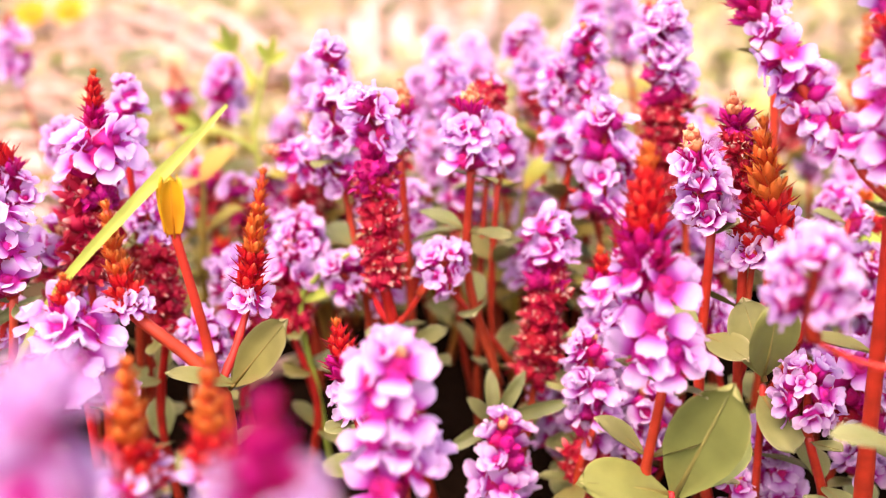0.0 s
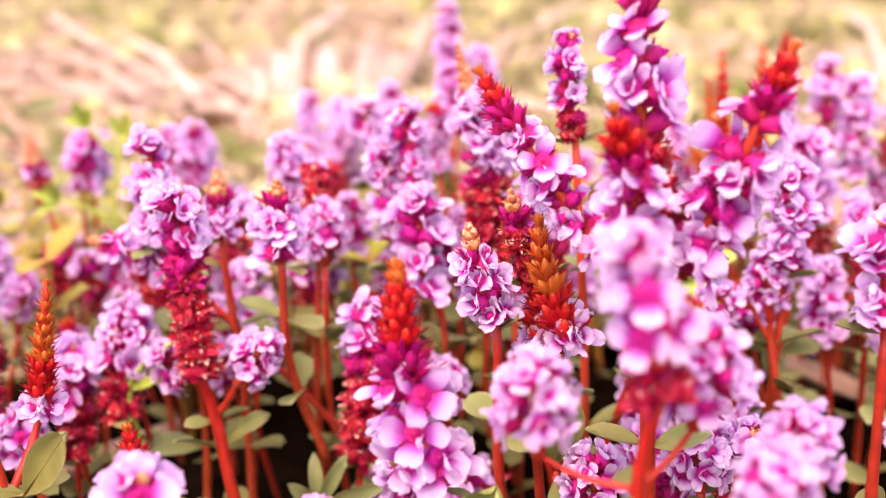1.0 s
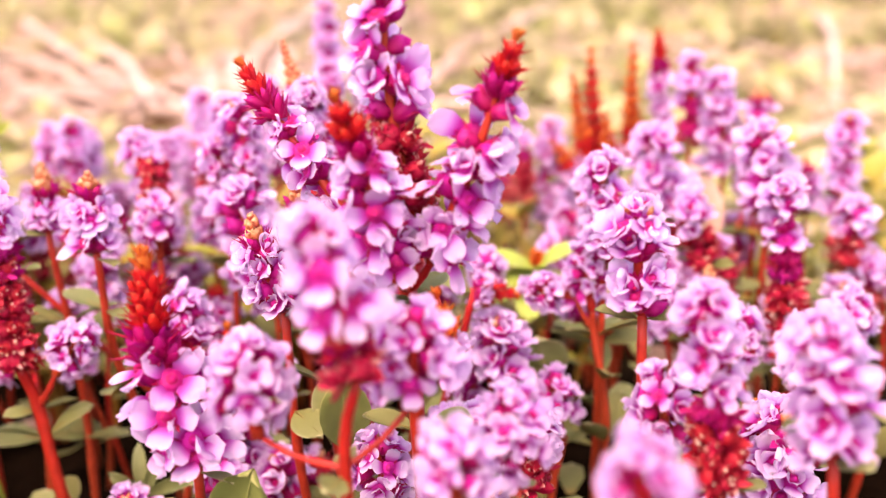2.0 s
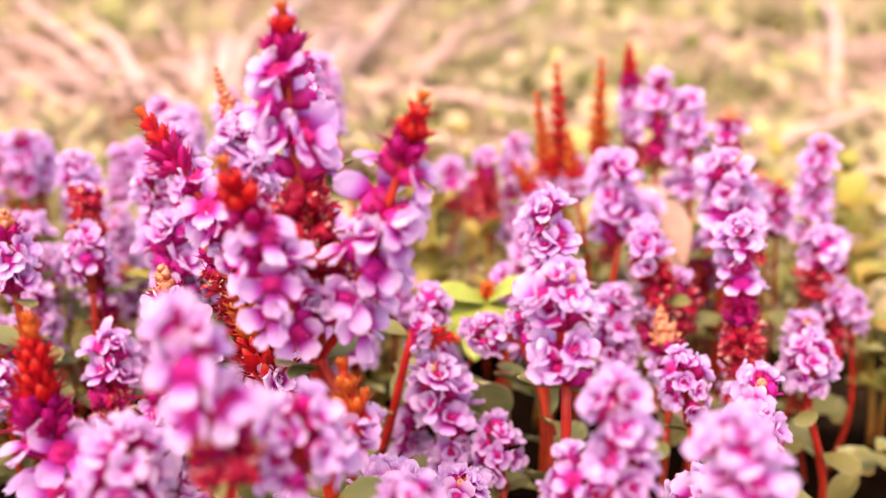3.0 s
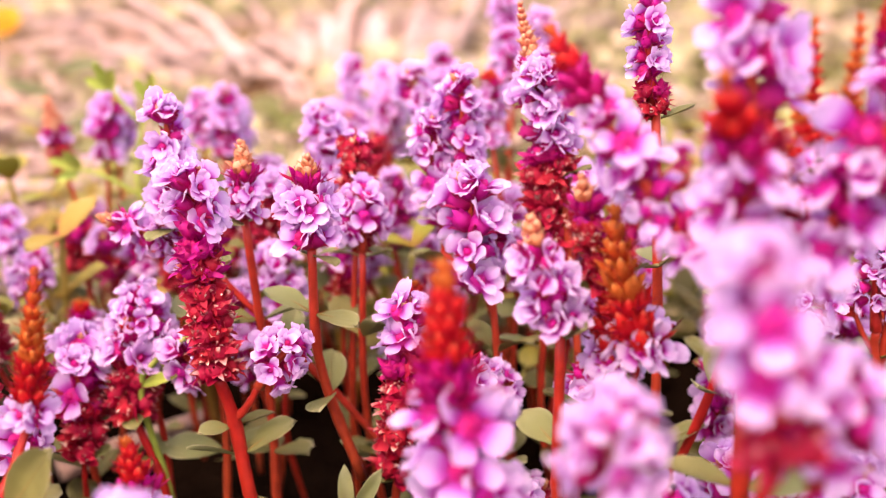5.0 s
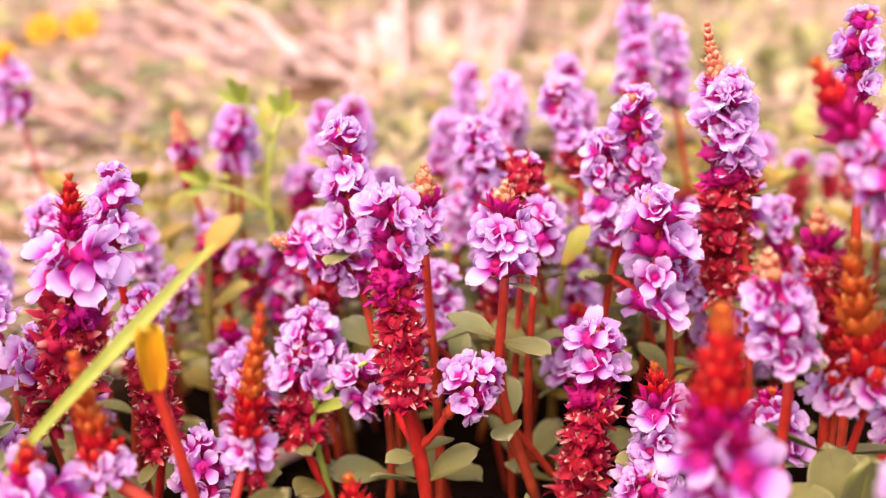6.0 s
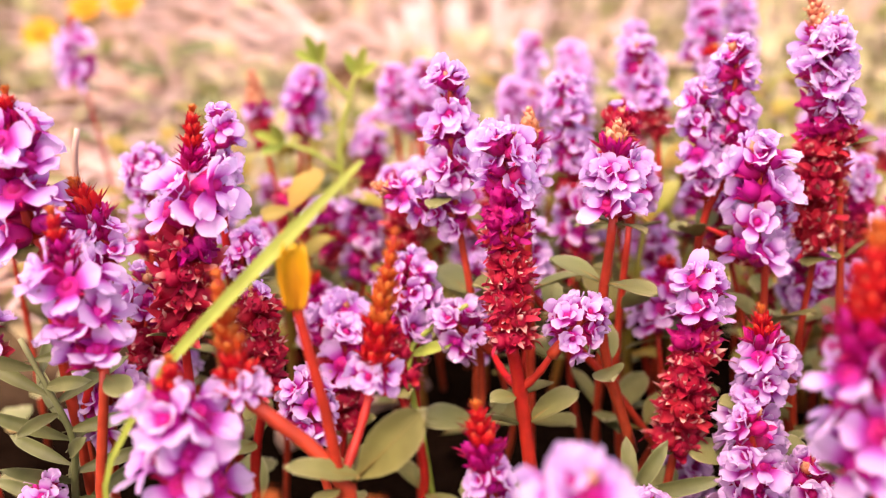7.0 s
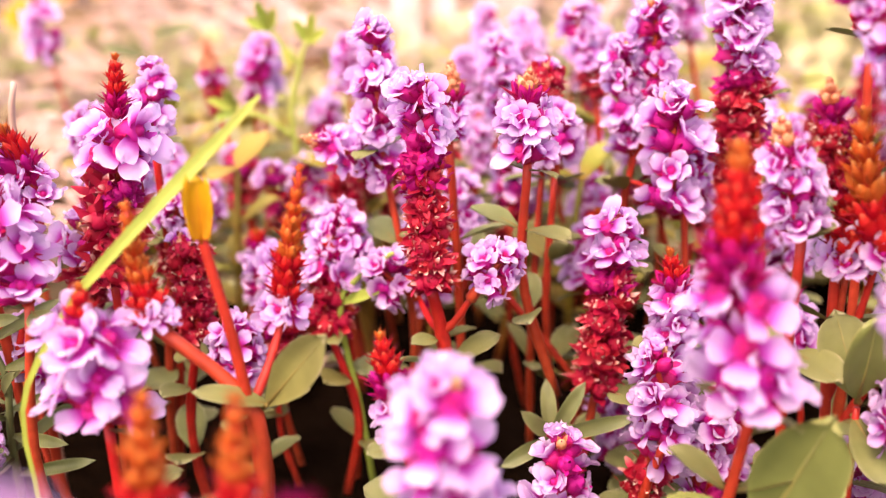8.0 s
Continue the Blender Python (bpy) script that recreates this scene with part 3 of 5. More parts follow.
# ---- the middle row of flowering plants ----
flowering_plant('pink-flowered plant with a long spent red spike and two side clusters', [((-0.0074, 0.1030, 0.0483), (-0.0063, 0.1030, 0.0285), 2.9, 0.06, 0.66, 'red'), ((-0.0126, 0.1110, 0.0279), (-0.0080, 0.1110, 0.0242), 3.0, 0.15, 0.00, 'red'), ((0.0012, 0.1030, 0.0321), (-0.0025, 0.1030, 0.0274), 2.9, 0.10, 0.00, 'red')], foot=(-0.0010, 0.1040, 0.0006), fork=(-0.0053, 0.1040, 0.0233), leaves=2, leaf_size=0.006, thick=0.00072)
flowering_plant('two-headed pink-flowered plant with an orange forked stem', [((0.0167, 0.1210, 0.0536), (0.0173, 0.1210, 0.0409), 2.7, 0.12, 0.00, 'red'), ((0.0136, 0.1220, 0.0491), (0.0151, 0.1220, 0.0374), 2.6, 0.10, 0.00, 'red'), ((0.0175, 0.1120, 0.0452), (0.0178, 0.1120, 0.0337), 3.6, 0.10, 0.00, 'red')], foot=(0.0112, 0.1220, 0.0039), fork=(0.0149, 0.1220, 0.0342))
flowering_plant('tall branching plant with red bud tips and lilac blossoms', [((0.0349, 0.0810, 0.0708), (0.0366, 0.0810, 0.0508), 3.3, 0.16, 0.38, 'red'), ((0.0228, 0.0860, 0.0625), (0.0332, 0.0823, 0.0473), 2.5, 0.29, 0.00, 'red'), ((0.0313, 0.0730, 0.0613), (0.0351, 0.0773, 0.0469), 2.9, 0.32, 0.00, 'orange'), ((0.0449, 0.0755, 0.0652), (0.0382, 0.0783, 0.0468), 3.2, 0.23, 0.00, 'red'), ((0.0385, 0.0760, 0.0448), (0.0392, 0.0760, 0.0389), 2.5, 1.00, 0.00, 'orange')], foot=(0.0385, 0.0815, 0.0000), fork=(0.0363, 0.0800, 0.0439), thick=0.00072, loose=True)
flowering_plant('pale pink flower column with two round side clusters', [((0.0304, 0.0610, 0.0551), (0.0327, 0.0610, 0.0444), 2.9, 0.06, 0.30, 'red'), ((0.0250, 0.0650, 0.0449), (0.0252, 0.0650, 0.0384), 3.2, 0.05, 0.00, 'red'), ((0.0366, 0.0650, 0.0467), (0.0361, 0.0650, 0.0402), 3.3, 0.05, 0.00, 'red')], foot=(0.0318, 0.0630, 0.0000), fork=(0.0315, 0.0620, 0.0372), leaves=2, leaf_size=0.006, thick=0.00046)
flowering_plant('branching plant with bare orange-brown bud spikes', [((-0.0282, 0.0830, 0.0429), (-0.0270, 0.0830, 0.0333), 1.7, 1.00, 0.00, 'orange'), ((-0.0157, 0.0880, 0.0448), (-0.0177, 0.0880, 0.0323), 1.6, 1.00, 0.00, 'orange')], foot=(-0.0198, 0.0830, 0.0073), fork=(-0.0198, 0.0830, 0.0261), leaves=0, leaf_size=0.0045, thick=0.00070)
flowering_plant('large-flowered pink plant with a budding side spike', [((-0.0482, 0.0970, 0.0533), (-0.0475, 0.0970, 0.0408), 4.5, 0.20, 0.00, 'red'), ((-0.0441, 0.0990, 0.0448), (-0.0417, 0.0990, 0.0376), 2.5, 0.50, 0.00, 'red')], leaves=2)
flowering_plant('small pink flower head with a drooping side cluster', [((0.0564, 0.1080, 0.0384), (0.0573, 0.1080, 0.0309), 2.5, 0.10, 0.00, 'red'), ((0.0501, 0.1090, 0.0339), (0.0553, 0.1090, 0.0325), 2.4, 0.10, 0.00, 'red')], foot=(0.0590, 0.1085, 0.0092), fork=(0.0576, 0.1085, 0.0283))
flowering_plant('rust-coloured budding plant with two slim spikes', [((0.0260, 0.0920, 0.0505), (0.0280, 0.0920, 0.0421), 1.9, 0.30, 0.70, 'pale'), ((0.0284, 0.0900, 0.0486), (0.0309, 0.0900, 0.0370), 3.0, 1.00, 0.00, 'orange'), ((0.0272, 0.0915, 0.0452), (0.0290, 0.0915, 0.0350), 2.6, 1.00, 0.00, 'red')], leaves=2)
flowering_plant('pink-flowered plant with a long red bud tip', [((-0.0427, 0.0900, 0.0453), (-0.0400, 0.0900, 0.0320), 4.3, 0.33, 0.00, 'red')], leaves=2)
flowering_plant('pink-flowered plant with a red bud tip and spent base', [((-0.0338, 0.1000, 0.0514), (-0.0363, 0.1000, 0.0307), 3.7, 0.25, 0.42, 'red')], leaves=2, loose=True)
flowering_plant('pink flower spike on a slim red stem', [((-0.0345, 0.1120, 0.0483), (-0.0350, 0.1120, 0.0412), 2.2, 0.15, 0.00, 'red')], leaves=2)
flowering_plant('pink-flowered plant with a long red bud tip', [((-0.0417, 0.1600, 0.0442), (-0.0404, 0.1600, 0.0336), 2.3, 0.50, 0.40, 'pale')], leaves=2)
flowering_plant('full round pink flower head on a red stem', [((-0.0345, 0.1650, 0.0430), (-0.0358, 0.1650, 0.0341), 3.5, 0.10, 0.00, 'red')], leaves=2)
flowering_plant('pink flower spike on a slim red stem', [((-0.0467, 0.1250, 0.0407), (-0.0463, 0.1250, 0.0348), 2.9, 0.10, 0.00, 'red')], leaves=2)
flowering_plant('pink flower spike on a slim red stem', [((-0.0331, 0.1120, 0.0353), (-0.0340, 0.1120, 0.0310), 2.4, 0.10, 0.00, 'red')], leaves=2)
flowering_plant('pink-flowered plant with a long red bud tip', [((-0.0785, 0.1900, 0.0486), (-0.0775, 0.1900, 0.0371), 4.1, 0.30, 0.00, 'red')], leaves=2, thick=0.0003)
flowering_plant('lilac-pink blossom spike on a slim red stem', [((-0.0124, 0.1150, 0.0517), (-0.0121, 0.1150, 0.0399), 2.8, 0.08, 0.00, 'red')], leaves=2)
flowering_plant('side-leaning pink flower cluster on a brown stalk', [((-0.0197, 0.1150, 0.0405), (-0.0104, 0.1150, 0.0366), 2.4, 0.25, 0.00, 'pale')], leaves=2)
flowering_plant('pink-flowered plant with a long red bud tip', [((-0.0047, 0.1130, 0.0485), (-0.0048, 0.1130, 0.0411), 1.7, 0.50, 0.00, 'pale')], leaves=2)
flowering_plant('pale pink flower head over a red calyx', [((0.0006, 0.1350, 0.0476), (0.0022, 0.1350, 0.0324), 3.0, 0.05, 0.25, 'pale')], foot=(0.0040, 0.1310, 0.0196), leaves=2)
flowering_plant('pink flower head topped with cream and orange buds', [((0.0029, 0.1050, 0.0489), (0.0029, 0.1050, 0.0405), 2.9, 0.30, 0.00, 'pale')], foot=(0.0066, 0.1080, 0.0144), leaves=2)
flowering_plant('pink flower spike with a spent red base', [((0.0105, 0.1460, 0.0503), (0.0138, 0.1460, 0.0387), 2.7, 0.10, 0.30, 'red')], leaves=2)
flowering_plant('tall spike with pink flowers above dark red spent cups', [((0.0226, 0.1190, 0.0612), (0.0264, 0.1190, 0.0334), 3.5, 0.23, 0.52, 'pale')], leaves=2)
flowering_plant('pink flower spike on a slim red stem', [((0.0254, 0.1180, 0.0560), (0.0271, 0.1180, 0.0444), 2.4, 0.10, 0.10, 'red')], leaves=2)
flowering_plant('dark red spent spike with a few lilac flowers on top', [((0.0120, 0.1060, 0.0344), (0.0104, 0.1060, 0.0162), 3.2, 0.05, 0.76, 'red')], leaves=1)
flowering_plant('pink-flowered plant with a long red bud tip', [((0.0165, 0.1030, 0.0322), (0.0171, 0.1030, 0.0230), 2.5, 0.40, 0.00, 'red')], leaves=2)
flowering_plant('pink flower spike on a slim red stem', [((0.0144, 0.0960, 0.0249), (0.0158, 0.0960, 0.0157), 2.8, 0.10, 0.00, 'red')], leaves=1)
flowering_plant('full round pink flower head on a red stem', [((0.0291, 0.1270, 0.0283), (0.0296, 0.1270, 0.0209), 3.8, 0.10, 0.00, 'red')], leaves=2)
flowering_plant('plant with a mostly spent dark red flower spike', [((0.0372, 0.1370, 0.0374), (0.0362, 0.1370, 0.0236), 2.6, 0.10, 0.70, 'red')], leaves=2)
flowering_plant('cluster of large lilac-pink flowers with red buds', [((-0.0313, 0.0800, 0.0374), (-0.0304, 0.0800, 0.0263), 4.2, 0.30, 0.00, 'red')], leaves=2)
flowering_plant('plant with a mostly spent dark red flower spike', [((-0.0305, 0.1040, 0.0327), (-0.0300, 0.1040, 0.0230), 2.7, 0.05, 0.95, 'red')], leaves=2)
flowering_plant('plant with a mostly spent dark red flower spike', [((-0.0241, 0.1150, 0.0271), (-0.0244, 0.1150, 0.0174), 3.5, 0.05, 0.70, 'red')], leaves=1)
flowering_plant('pink flower spike on a slim red stem', [((-0.0255, 0.1020, 0.0247), (-0.0250, 0.1020, 0.0174), 3.0, 0.10, 0.00, 'red')], leaves=1)
flowering_plant('pink-flowered plant with a long red bud tip', [((-0.0095, 0.0860, 0.0309), (-0.0080, 0.0860, 0.0218), 2.1, 0.55, 0.00, 'red')], leaves=2)
flowering_plant('full round pink flower head on a red stem', [((-0.0439, 0.1000, 0.0260), (-0.0441, 0.1000, 0.0188), 3.5, 0.10, 0.00, 'red')], leaves=1)
flowering_plant('pink flower spike on a slim red stem', [((-0.0479, 0.0920, 0.0190), (-0.0482, 0.0920, 0.0135), 2.5, 0.10, 0.00, 'red')], leaves=1)
flowering_plant('pink flower spike on a slim red stem', [((0.0556, 0.0790, 0.0503), (0.0561, 0.0790, 0.0415), 3.1, 0.04, 0.00, 'red')], leaves=1)
flowering_plant('pink flower spike with a spent red base', [((0.0575, 0.0660, 0.0477), (0.0593, 0.0660, 0.0323), 2.6, 0.08, 0.45, 'red')], leaves=2)
flowering_plant('pink flower spike on a slim red stem', [((0.0434, 0.0640, 0.0409), (0.0437, 0.0640, 0.0341), 2.8, 0.10, 0.00, 'red')], leaves=1)
flowering_plant('pink flower spike on a slim red stem', [((0.0558, 0.0710, 0.0386), (0.0564, 0.0710, 0.0327), 3.1, 0.05, 0.00, 'red')], leaves=2)
flowering_plant('full round pink flower head on a red stem', [((0.0480, 0.0460, 0.0463), (0.0486, 0.0460, 0.0392), 2.7, 0.05, 0.00, 'red')], leaves=1)
flowering_plant('pink flower spike on a slim red stem', [((0.0388, 0.0560, 0.0422), (0.0392, 0.0560, 0.0364), 2.8, 0.05, 0.00, 'red')], leaves=1)
flowering_plant('full round pink flower head on a red stem', [((0.0640, 0.0600, 0.0468), (0.0651, 0.0600, 0.0381), 3.1, 0.05, 0.00, 'red')], leaves=1)
flowering_plant('full round pink flower head on a red stem', [((0.0683, 0.0780, 0.0317), (0.0699, 0.0780, 0.0227), 3.5, 0.10, 0.00, 'red')], leaves=2)
flowering_plant('large pale pink flowers under a stout red bud spike', [((0.0155, 0.0760, 0.0490), (0.0180, 0.0765, 0.0300), 4.3, 0.50, 0.00, 'orange')], foot=(0.0206, 0.0830, 0.0), leaves=2)
flowering_plant('leafy plant with a closed rust-red bud spike', [((0.0659, 0.1600, 0.0553), (0.0672, 0.1600, 0.0365), 2.6, 1.00, 0.00, 'red')], leaves=2)
flowering_plant('leafy plant with a closed rust-red bud spike', [((0.0733, 0.1630, 0.0556), (0.0739, 0.1630, 0.0351), 2.7, 1.00, 0.00, 'orange')], leaves=2)
flowering_plant('pink-flowered plant with a long red bud tip', [((0.0783, 0.1670, 0.0570), (0.0800, 0.1670, 0.0376), 2.4, 0.35, 0.20, 'red')], leaves=2)
flowering_plant('leafy plant with a closed rust-red bud spike', [((0.0624, 0.1550, 0.0517), (0.0649, 0.1550, 0.0370), 2.4, 1.00, 0.00, 'orange')], leaves=2)
flowering_plant('leafy plant with a closed rust-red bud spike', [((0.0668, 0.1520, 0.0461), (0.0682, 0.1520, 0.0378), 2.3, 1.00, 0.00, 'orange')], leaves=2)
flowering_plant('leafy plant with a closed rust-red bud spike', [((0.0583, 0.1480, 0.0427), (0.0617, 0.1480, 0.0371), 2.1, 1.00, 0.00, 'orange')], leaves=2)
flowering_plant('pink flower spike with a spent red base', [((0.0802, 0.1540, 0.0540), (0.0803, 0.1540, 0.0409), 2.9, 0.05, 0.20, 'red')], leaves=2)
flowering_plant('full round pink flower head on a red stem', [((0.0839, 0.1510, 0.0512), (0.0851, 0.1510, 0.0373), 3.5, 0.05, 0.00, 'red')], leaves=2)
flowering_plant('plant with a mostly spent dark red flower spike', [((0.0898, 0.1500, 0.0494), (0.0896, 0.1500, 0.0384), 2.7, 0.20, 0.60, 'pale')], leaves=2)
flowering_plant('pink flower spike on a slim red stem', [((0.1017, 0.1450, 0.0456), (0.1015, 0.1450, 0.0313), 3.1, 0.10, 0.00, 'red')], leaves=2)
flowering_plant('full round pink flower head on a red stem', [((0.0701, 0.1350, 0.0458), (0.0715, 0.1350, 0.0348), 4.1, 0.05, 0.00, 'red')], leaves=2)
flowering_plant('pink flower spike on a slim red stem', [((0.0580, 0.1080, 0.0481), (0.0585, 0.1080, 0.0367), 2.9, 0.10, 0.00, 'red')], leaves=2)
flowering_plant('pink flower spike with a spent red base', [((0.0713, 0.1200, 0.0409), (0.0736, 0.1200, 0.0325), 2.9, 0.10, 0.50, 'pale')], leaves=2)
flowering_plant('full round pink flower head on a red stem', [((0.0830, 0.1280, 0.0470), (0.0844, 0.1280, 0.0369), 4.5, 0.10, 0.00, 'red')], leaves=2)
flowering_plant('pink flower head above a rust-red spent spike', [((0.0800, 0.1110, 0.0446), (0.0823, 0.1110, 0.0226), 2.9, 0.05, 0.60, 'red')], leaves=2)
flowering_plant('plant with a mostly spent dark red flower spike', [((0.0982, 0.1360, 0.0363), (0.0987, 0.1360, 0.0263), 3.3, 0.30, 0.70, 'pale')], leaves=2)
flowering_plant('full round pink flower head on a red stem', [((0.0787, 0.0980, 0.0317), (0.0799, 0.0980, 0.0233), 3.5, 0.10, 0.00, 'red')], leaves=2)
flowering_plant('pink flower spike on a slim red stem', [((0.0883, 0.1100, 0.0306), (0.0889, 0.1100, 0.0230), 3.1, 0.10, 0.00, 'red')], leaves=2)
flowering_plant('pink flower spike on a slim red stem', [((0.0458, 0.1160, 0.0350), (0.0459, 0.1160, 0.0309), 2.4, 0.10, 0.00, 'red')], leaves=2)
flowering_plant('full round pink flower head on a red stem', [((0.0457, 0.1060, 0.0305), (0.0483, 0.1060, 0.0177), 3.5, 0.10, 0.00, 'red')], leaves=1)
flowering_plant('pink flower spike on a slim red stem', [((0.0524, 0.1040, 0.0242), (0.0535, 0.1040, 0.0167), 3.0, 0.10, 0.00, 'red')], leaves=1)
flowering_plant('pink-flowered plant with a long red bud tip', [((0.0718, 0.1120, 0.0338), (0.0735, 0.1120, 0.0245), 2.4, 0.50, 0.00, 'pale')], leaves=2)
flowering_plant('pink flower spike on a slim red stem', [((0.0607, 0.1650, 0.0425), (0.0603, 0.1650, 0.0244), 2.9, 0.10, 0.00, 'red')], leaves=2)
flowering_plant('pink flower spike on a slim red stem', [((0.0237, 0.1720, 0.0619), (0.0235, 0.1720, 0.0438), 2.5, 0.05, 0.00, 'red')], leaves=2)
flowering_plant('pink flower spike on a slim red stem', [((-0.0174, 0.1650, 0.0443), (-0.0182, 0.1650, 0.0343), 3.0, 0.10, 0.00, 'red')], leaves=2)
flowering_plant('plant with a mostly spent dark red flower spike', [((0.0054, 0.1220, 0.0468), (0.0053, 0.1220, 0.0353), 2.2, 0.10, 0.90, 'pale')], leaves=2)
flowering_plant('slim spike of cream-tipped buds over pink flowers', [((0.0220, 0.0900, 0.0478), (0.0245, 0.0900, 0.0388), 2.5, 0.32, 0.00, 'pale')], leaves=2)
flowering_plant('pink flower spike with a spent red base', [((0.0335, 0.1080, 0.0631), (0.0345, 0.1080, 0.0525), 1.8, 0.15, 0.20, 'red')], leaves=2)
flowering_plant('full round pink flower head on a red stem', [((-0.0038, 0.0670, 0.0362), (-0.0029, 0.0670, 0.0254), 3.9, 0.05, 0.00, 'red')], leaves=1)
flowering_plant('plant with a drooping closed red bud spike', [((0.0482, 0.1060, 0.0339), (0.0437, 0.1060, 0.0348), 2.0, 1.00, 0.00, 'red')], leaves=2)
flowering_plant('plant with a closed deep magenta bud spike', [((-0.0065, 0.0340, 0.0486), (-0.0065, 0.0340, 0.0439), 2.6, 1.00, 0.00, 'magenta')], leaves=1)
flowering_plant('pink flower spike on a slim red stem', [((-0.0121, 0.0280, 0.0525), (-0.0123, 0.0280, 0.0474), 1.8, 0.05, 0.00, 'red')], leaves=1)
flowering_plant('leafy plant with a closed rust-red bud spike', [((-0.0204, 0.0610, 0.0384), (-0.0206, 0.0610, 0.0290), 2.3, 1.00, 0.00, 'orange')], leaves=2)
flowering_plant('leafy plant with a closed rust-red bud spike', [((-0.0146, 0.0590, 0.0395), (-0.0149, 0.0590, 0.0310), 2.0, 1.00, 0.00, 'orange')], leaves=2)
flowering_plant('pink flower spike on a slim red stem', [((0.0061, 0.0950, 0.0163), (0.0066, 0.0950, 0.0064), 3.3, 0.10, 0.00, 'red')], leaves=1)
flowering_plant('full round pink flower head on a red stem', [((-0.0011, 0.1810, 0.0372), (-0.0011, 0.1810, 0.0271), 3.7, 0.05, 0.00, 'red')], leaves=2)
flowering_plant('pink flower spike on a slim red stem', [((0.0143, 0.1700, 0.0459), (0.0145, 0.1700, 0.0336), 2.9, 0.10, 0.00, 'red')], leaves=2)
flowering_plant('pink flower spike on a slim red stem', [((0.0067, 0.1780, 0.0428), (0.0059, 0.1780, 0.0317), 3.1, 0.10, 0.00, 'red')], leaves=2)
flowering_plant('pink flower spike on a slim red stem', [((-0.0180, 0.1720, 0.0423), (-0.0179, 0.1720, 0.0334), 3.0, 0.10, 0.00, 'red')], leaves=2)
flowering_plant('full round pink flower head on a red stem', [((-0.0356, 0.1700, 0.0419), (-0.0358, 0.1700, 0.0331), 3.5, 0.10, 0.00, 'red')], leaves=2)
flowering_plant('pink flower spike on a slim red stem', [((0.0209, 0.1500, 0.0493), (0.0213, 0.1500, 0.0394), 2.3, 0.20, 0.00, 'red')], leaves=2)
flowering_plant('pink flower spike on a slim red stem', [((0.0329, 0.0850, 0.0266), (0.0336, 0.0850, 0.0204), 3.1, 0.10, 0.00, 'red')], leaves=2)
flowering_plant('pink flower spike on a slim red stem', [((0.0204, 0.1000, 0.0157), (0.0201, 0.1000, 0.0089), 3.1, 0.10, 0.00, 'red')], leaves=1)
flowering_plant('pink flower spike on a slim red stem', [((0.0162, 0.1030, 0.0230), (0.0179, 0.1030, 0.0128), 3.4, 0.10, 0.00, 'red')], leaves=1)
flowering_plant('pink flower spike on a slim red stem', [((0.0429, 0.0850, 0.0290), (0.0432, 0.0850, 0.0231), 3.2, 0.10, 0.00, 'red')], leaves=2)
flowering_plant('plant with a mostly spent dark red flower spike', [((-0.0174, 0.1120, 0.0302), (-0.0181, 0.1120, 0.0205), 3.5, 0.20, 0.60, 'red')], leaves=2)
flowering_plant('pink flower spike on a slim red stem', [((0.0197, 0.1100, 0.0255), (0.0208, 0.1100, 0.0203), 2.9, 0.10, 0.00, 'red')], leaves=2)
flowering_plant('pink flower spike on a slim red stem', [((0.0062, 0.1180, 0.0421), (0.0064, 0.1180, 0.0358), 3.0, 0.10, 0.00, 'red')], leaves=2)
flowering_plant('pink flower spike on a slim red stem', [((0.0193, 0.1150, 0.0411), (0.0198, 0.1150, 0.0355), 2.9, 0.10, 0.00, 'red')], leaves=2)
flowering_plant('pale lilac-pink flower spike at the back of the stand', [((0.0290, 0.1740, 0.0540), (0.0310, 0.1740, 0.0420), 2.9, 0.12, 0.00, 'red')], leaves=2, singly=False)
flowering_plant('pale lilac-pink flower spike at the back of the stand', [((0.0240, 0.1700, 0.0520), (0.0250, 0.1700, 0.0430), 2.6, 0.12, 0.00, 'red')], leaves=2, singly=False)
flowering_plant('pale lilac-pink flower spike at the back of the stand', [((0.0140, 0.1720, 0.0490), (0.0130, 0.1720, 0.0400), 2.8, 0.12, 0.00, 'red')], leaves=2, singly=False)
flowering_plant('pale lilac-pink flower spike at the back of the stand', [((-0.0010, 0.1880, 0.0450), (-0.0010, 0.1880, 0.0360), 3.0, 0.12, 0.00, 'red')], leaves=2, singly=False)
flowering_plant('pale lilac-pink flower spike at the back of the stand', [((-0.0040, 0.1820, 0.0390), (-0.0040, 0.1820, 0.0320), 2.9, 0.12, 0.00, 'red')], leaves=2, singly=False)
flowering_plant('pale lilac-pink flower spike at the back of the stand', [((0.0060, 0.1760, 0.0420), (0.0060, 0.1760, 0.0350), 2.6, 0.12, 0.00, 'red')], leaves=2, singly=False)
flowering_plant('pale lilac-pink flower spike at the back of the stand', [((-0.0220, 0.1680, 0.0430), (-0.0220, 0.1680, 0.0350), 2.9, 0.12, 0.00, 'red')], leaves=2, singly=False)
flowering_plant('pale lilac-pink flower spike at the back of the stand', [((-0.0190, 0.1780, 0.0400), (-0.0200, 0.1780, 0.0310), 2.9, 0.12, 0.00, 'red')], leaves=2, singly=False)
flowering_plant('pale lilac-pink flower spike at the back of the stand', [((0.0050, 0.1800, 0.0450), (0.0040, 0.1800, 0.0340), 3.0, 0.12, 0.00, 'red')], leaves=2, singly=False)
flowering_plant('pale lilac-pink flower spike at the back of the stand', [((-0.0040, 0.1720, 0.0400), (-0.0050, 0.1720, 0.0320), 2.6, 0.12, 0.00, 'red')], leaves=2, singly=False)
flowering_plant('pale lilac-pink flower spike at the back of the stand', [((0.0170, 0.1700, 0.0440), (0.0160, 0.1700, 0.0340), 2.7, 0.12, 0.00, 'red')], leaves=2, singly=False)

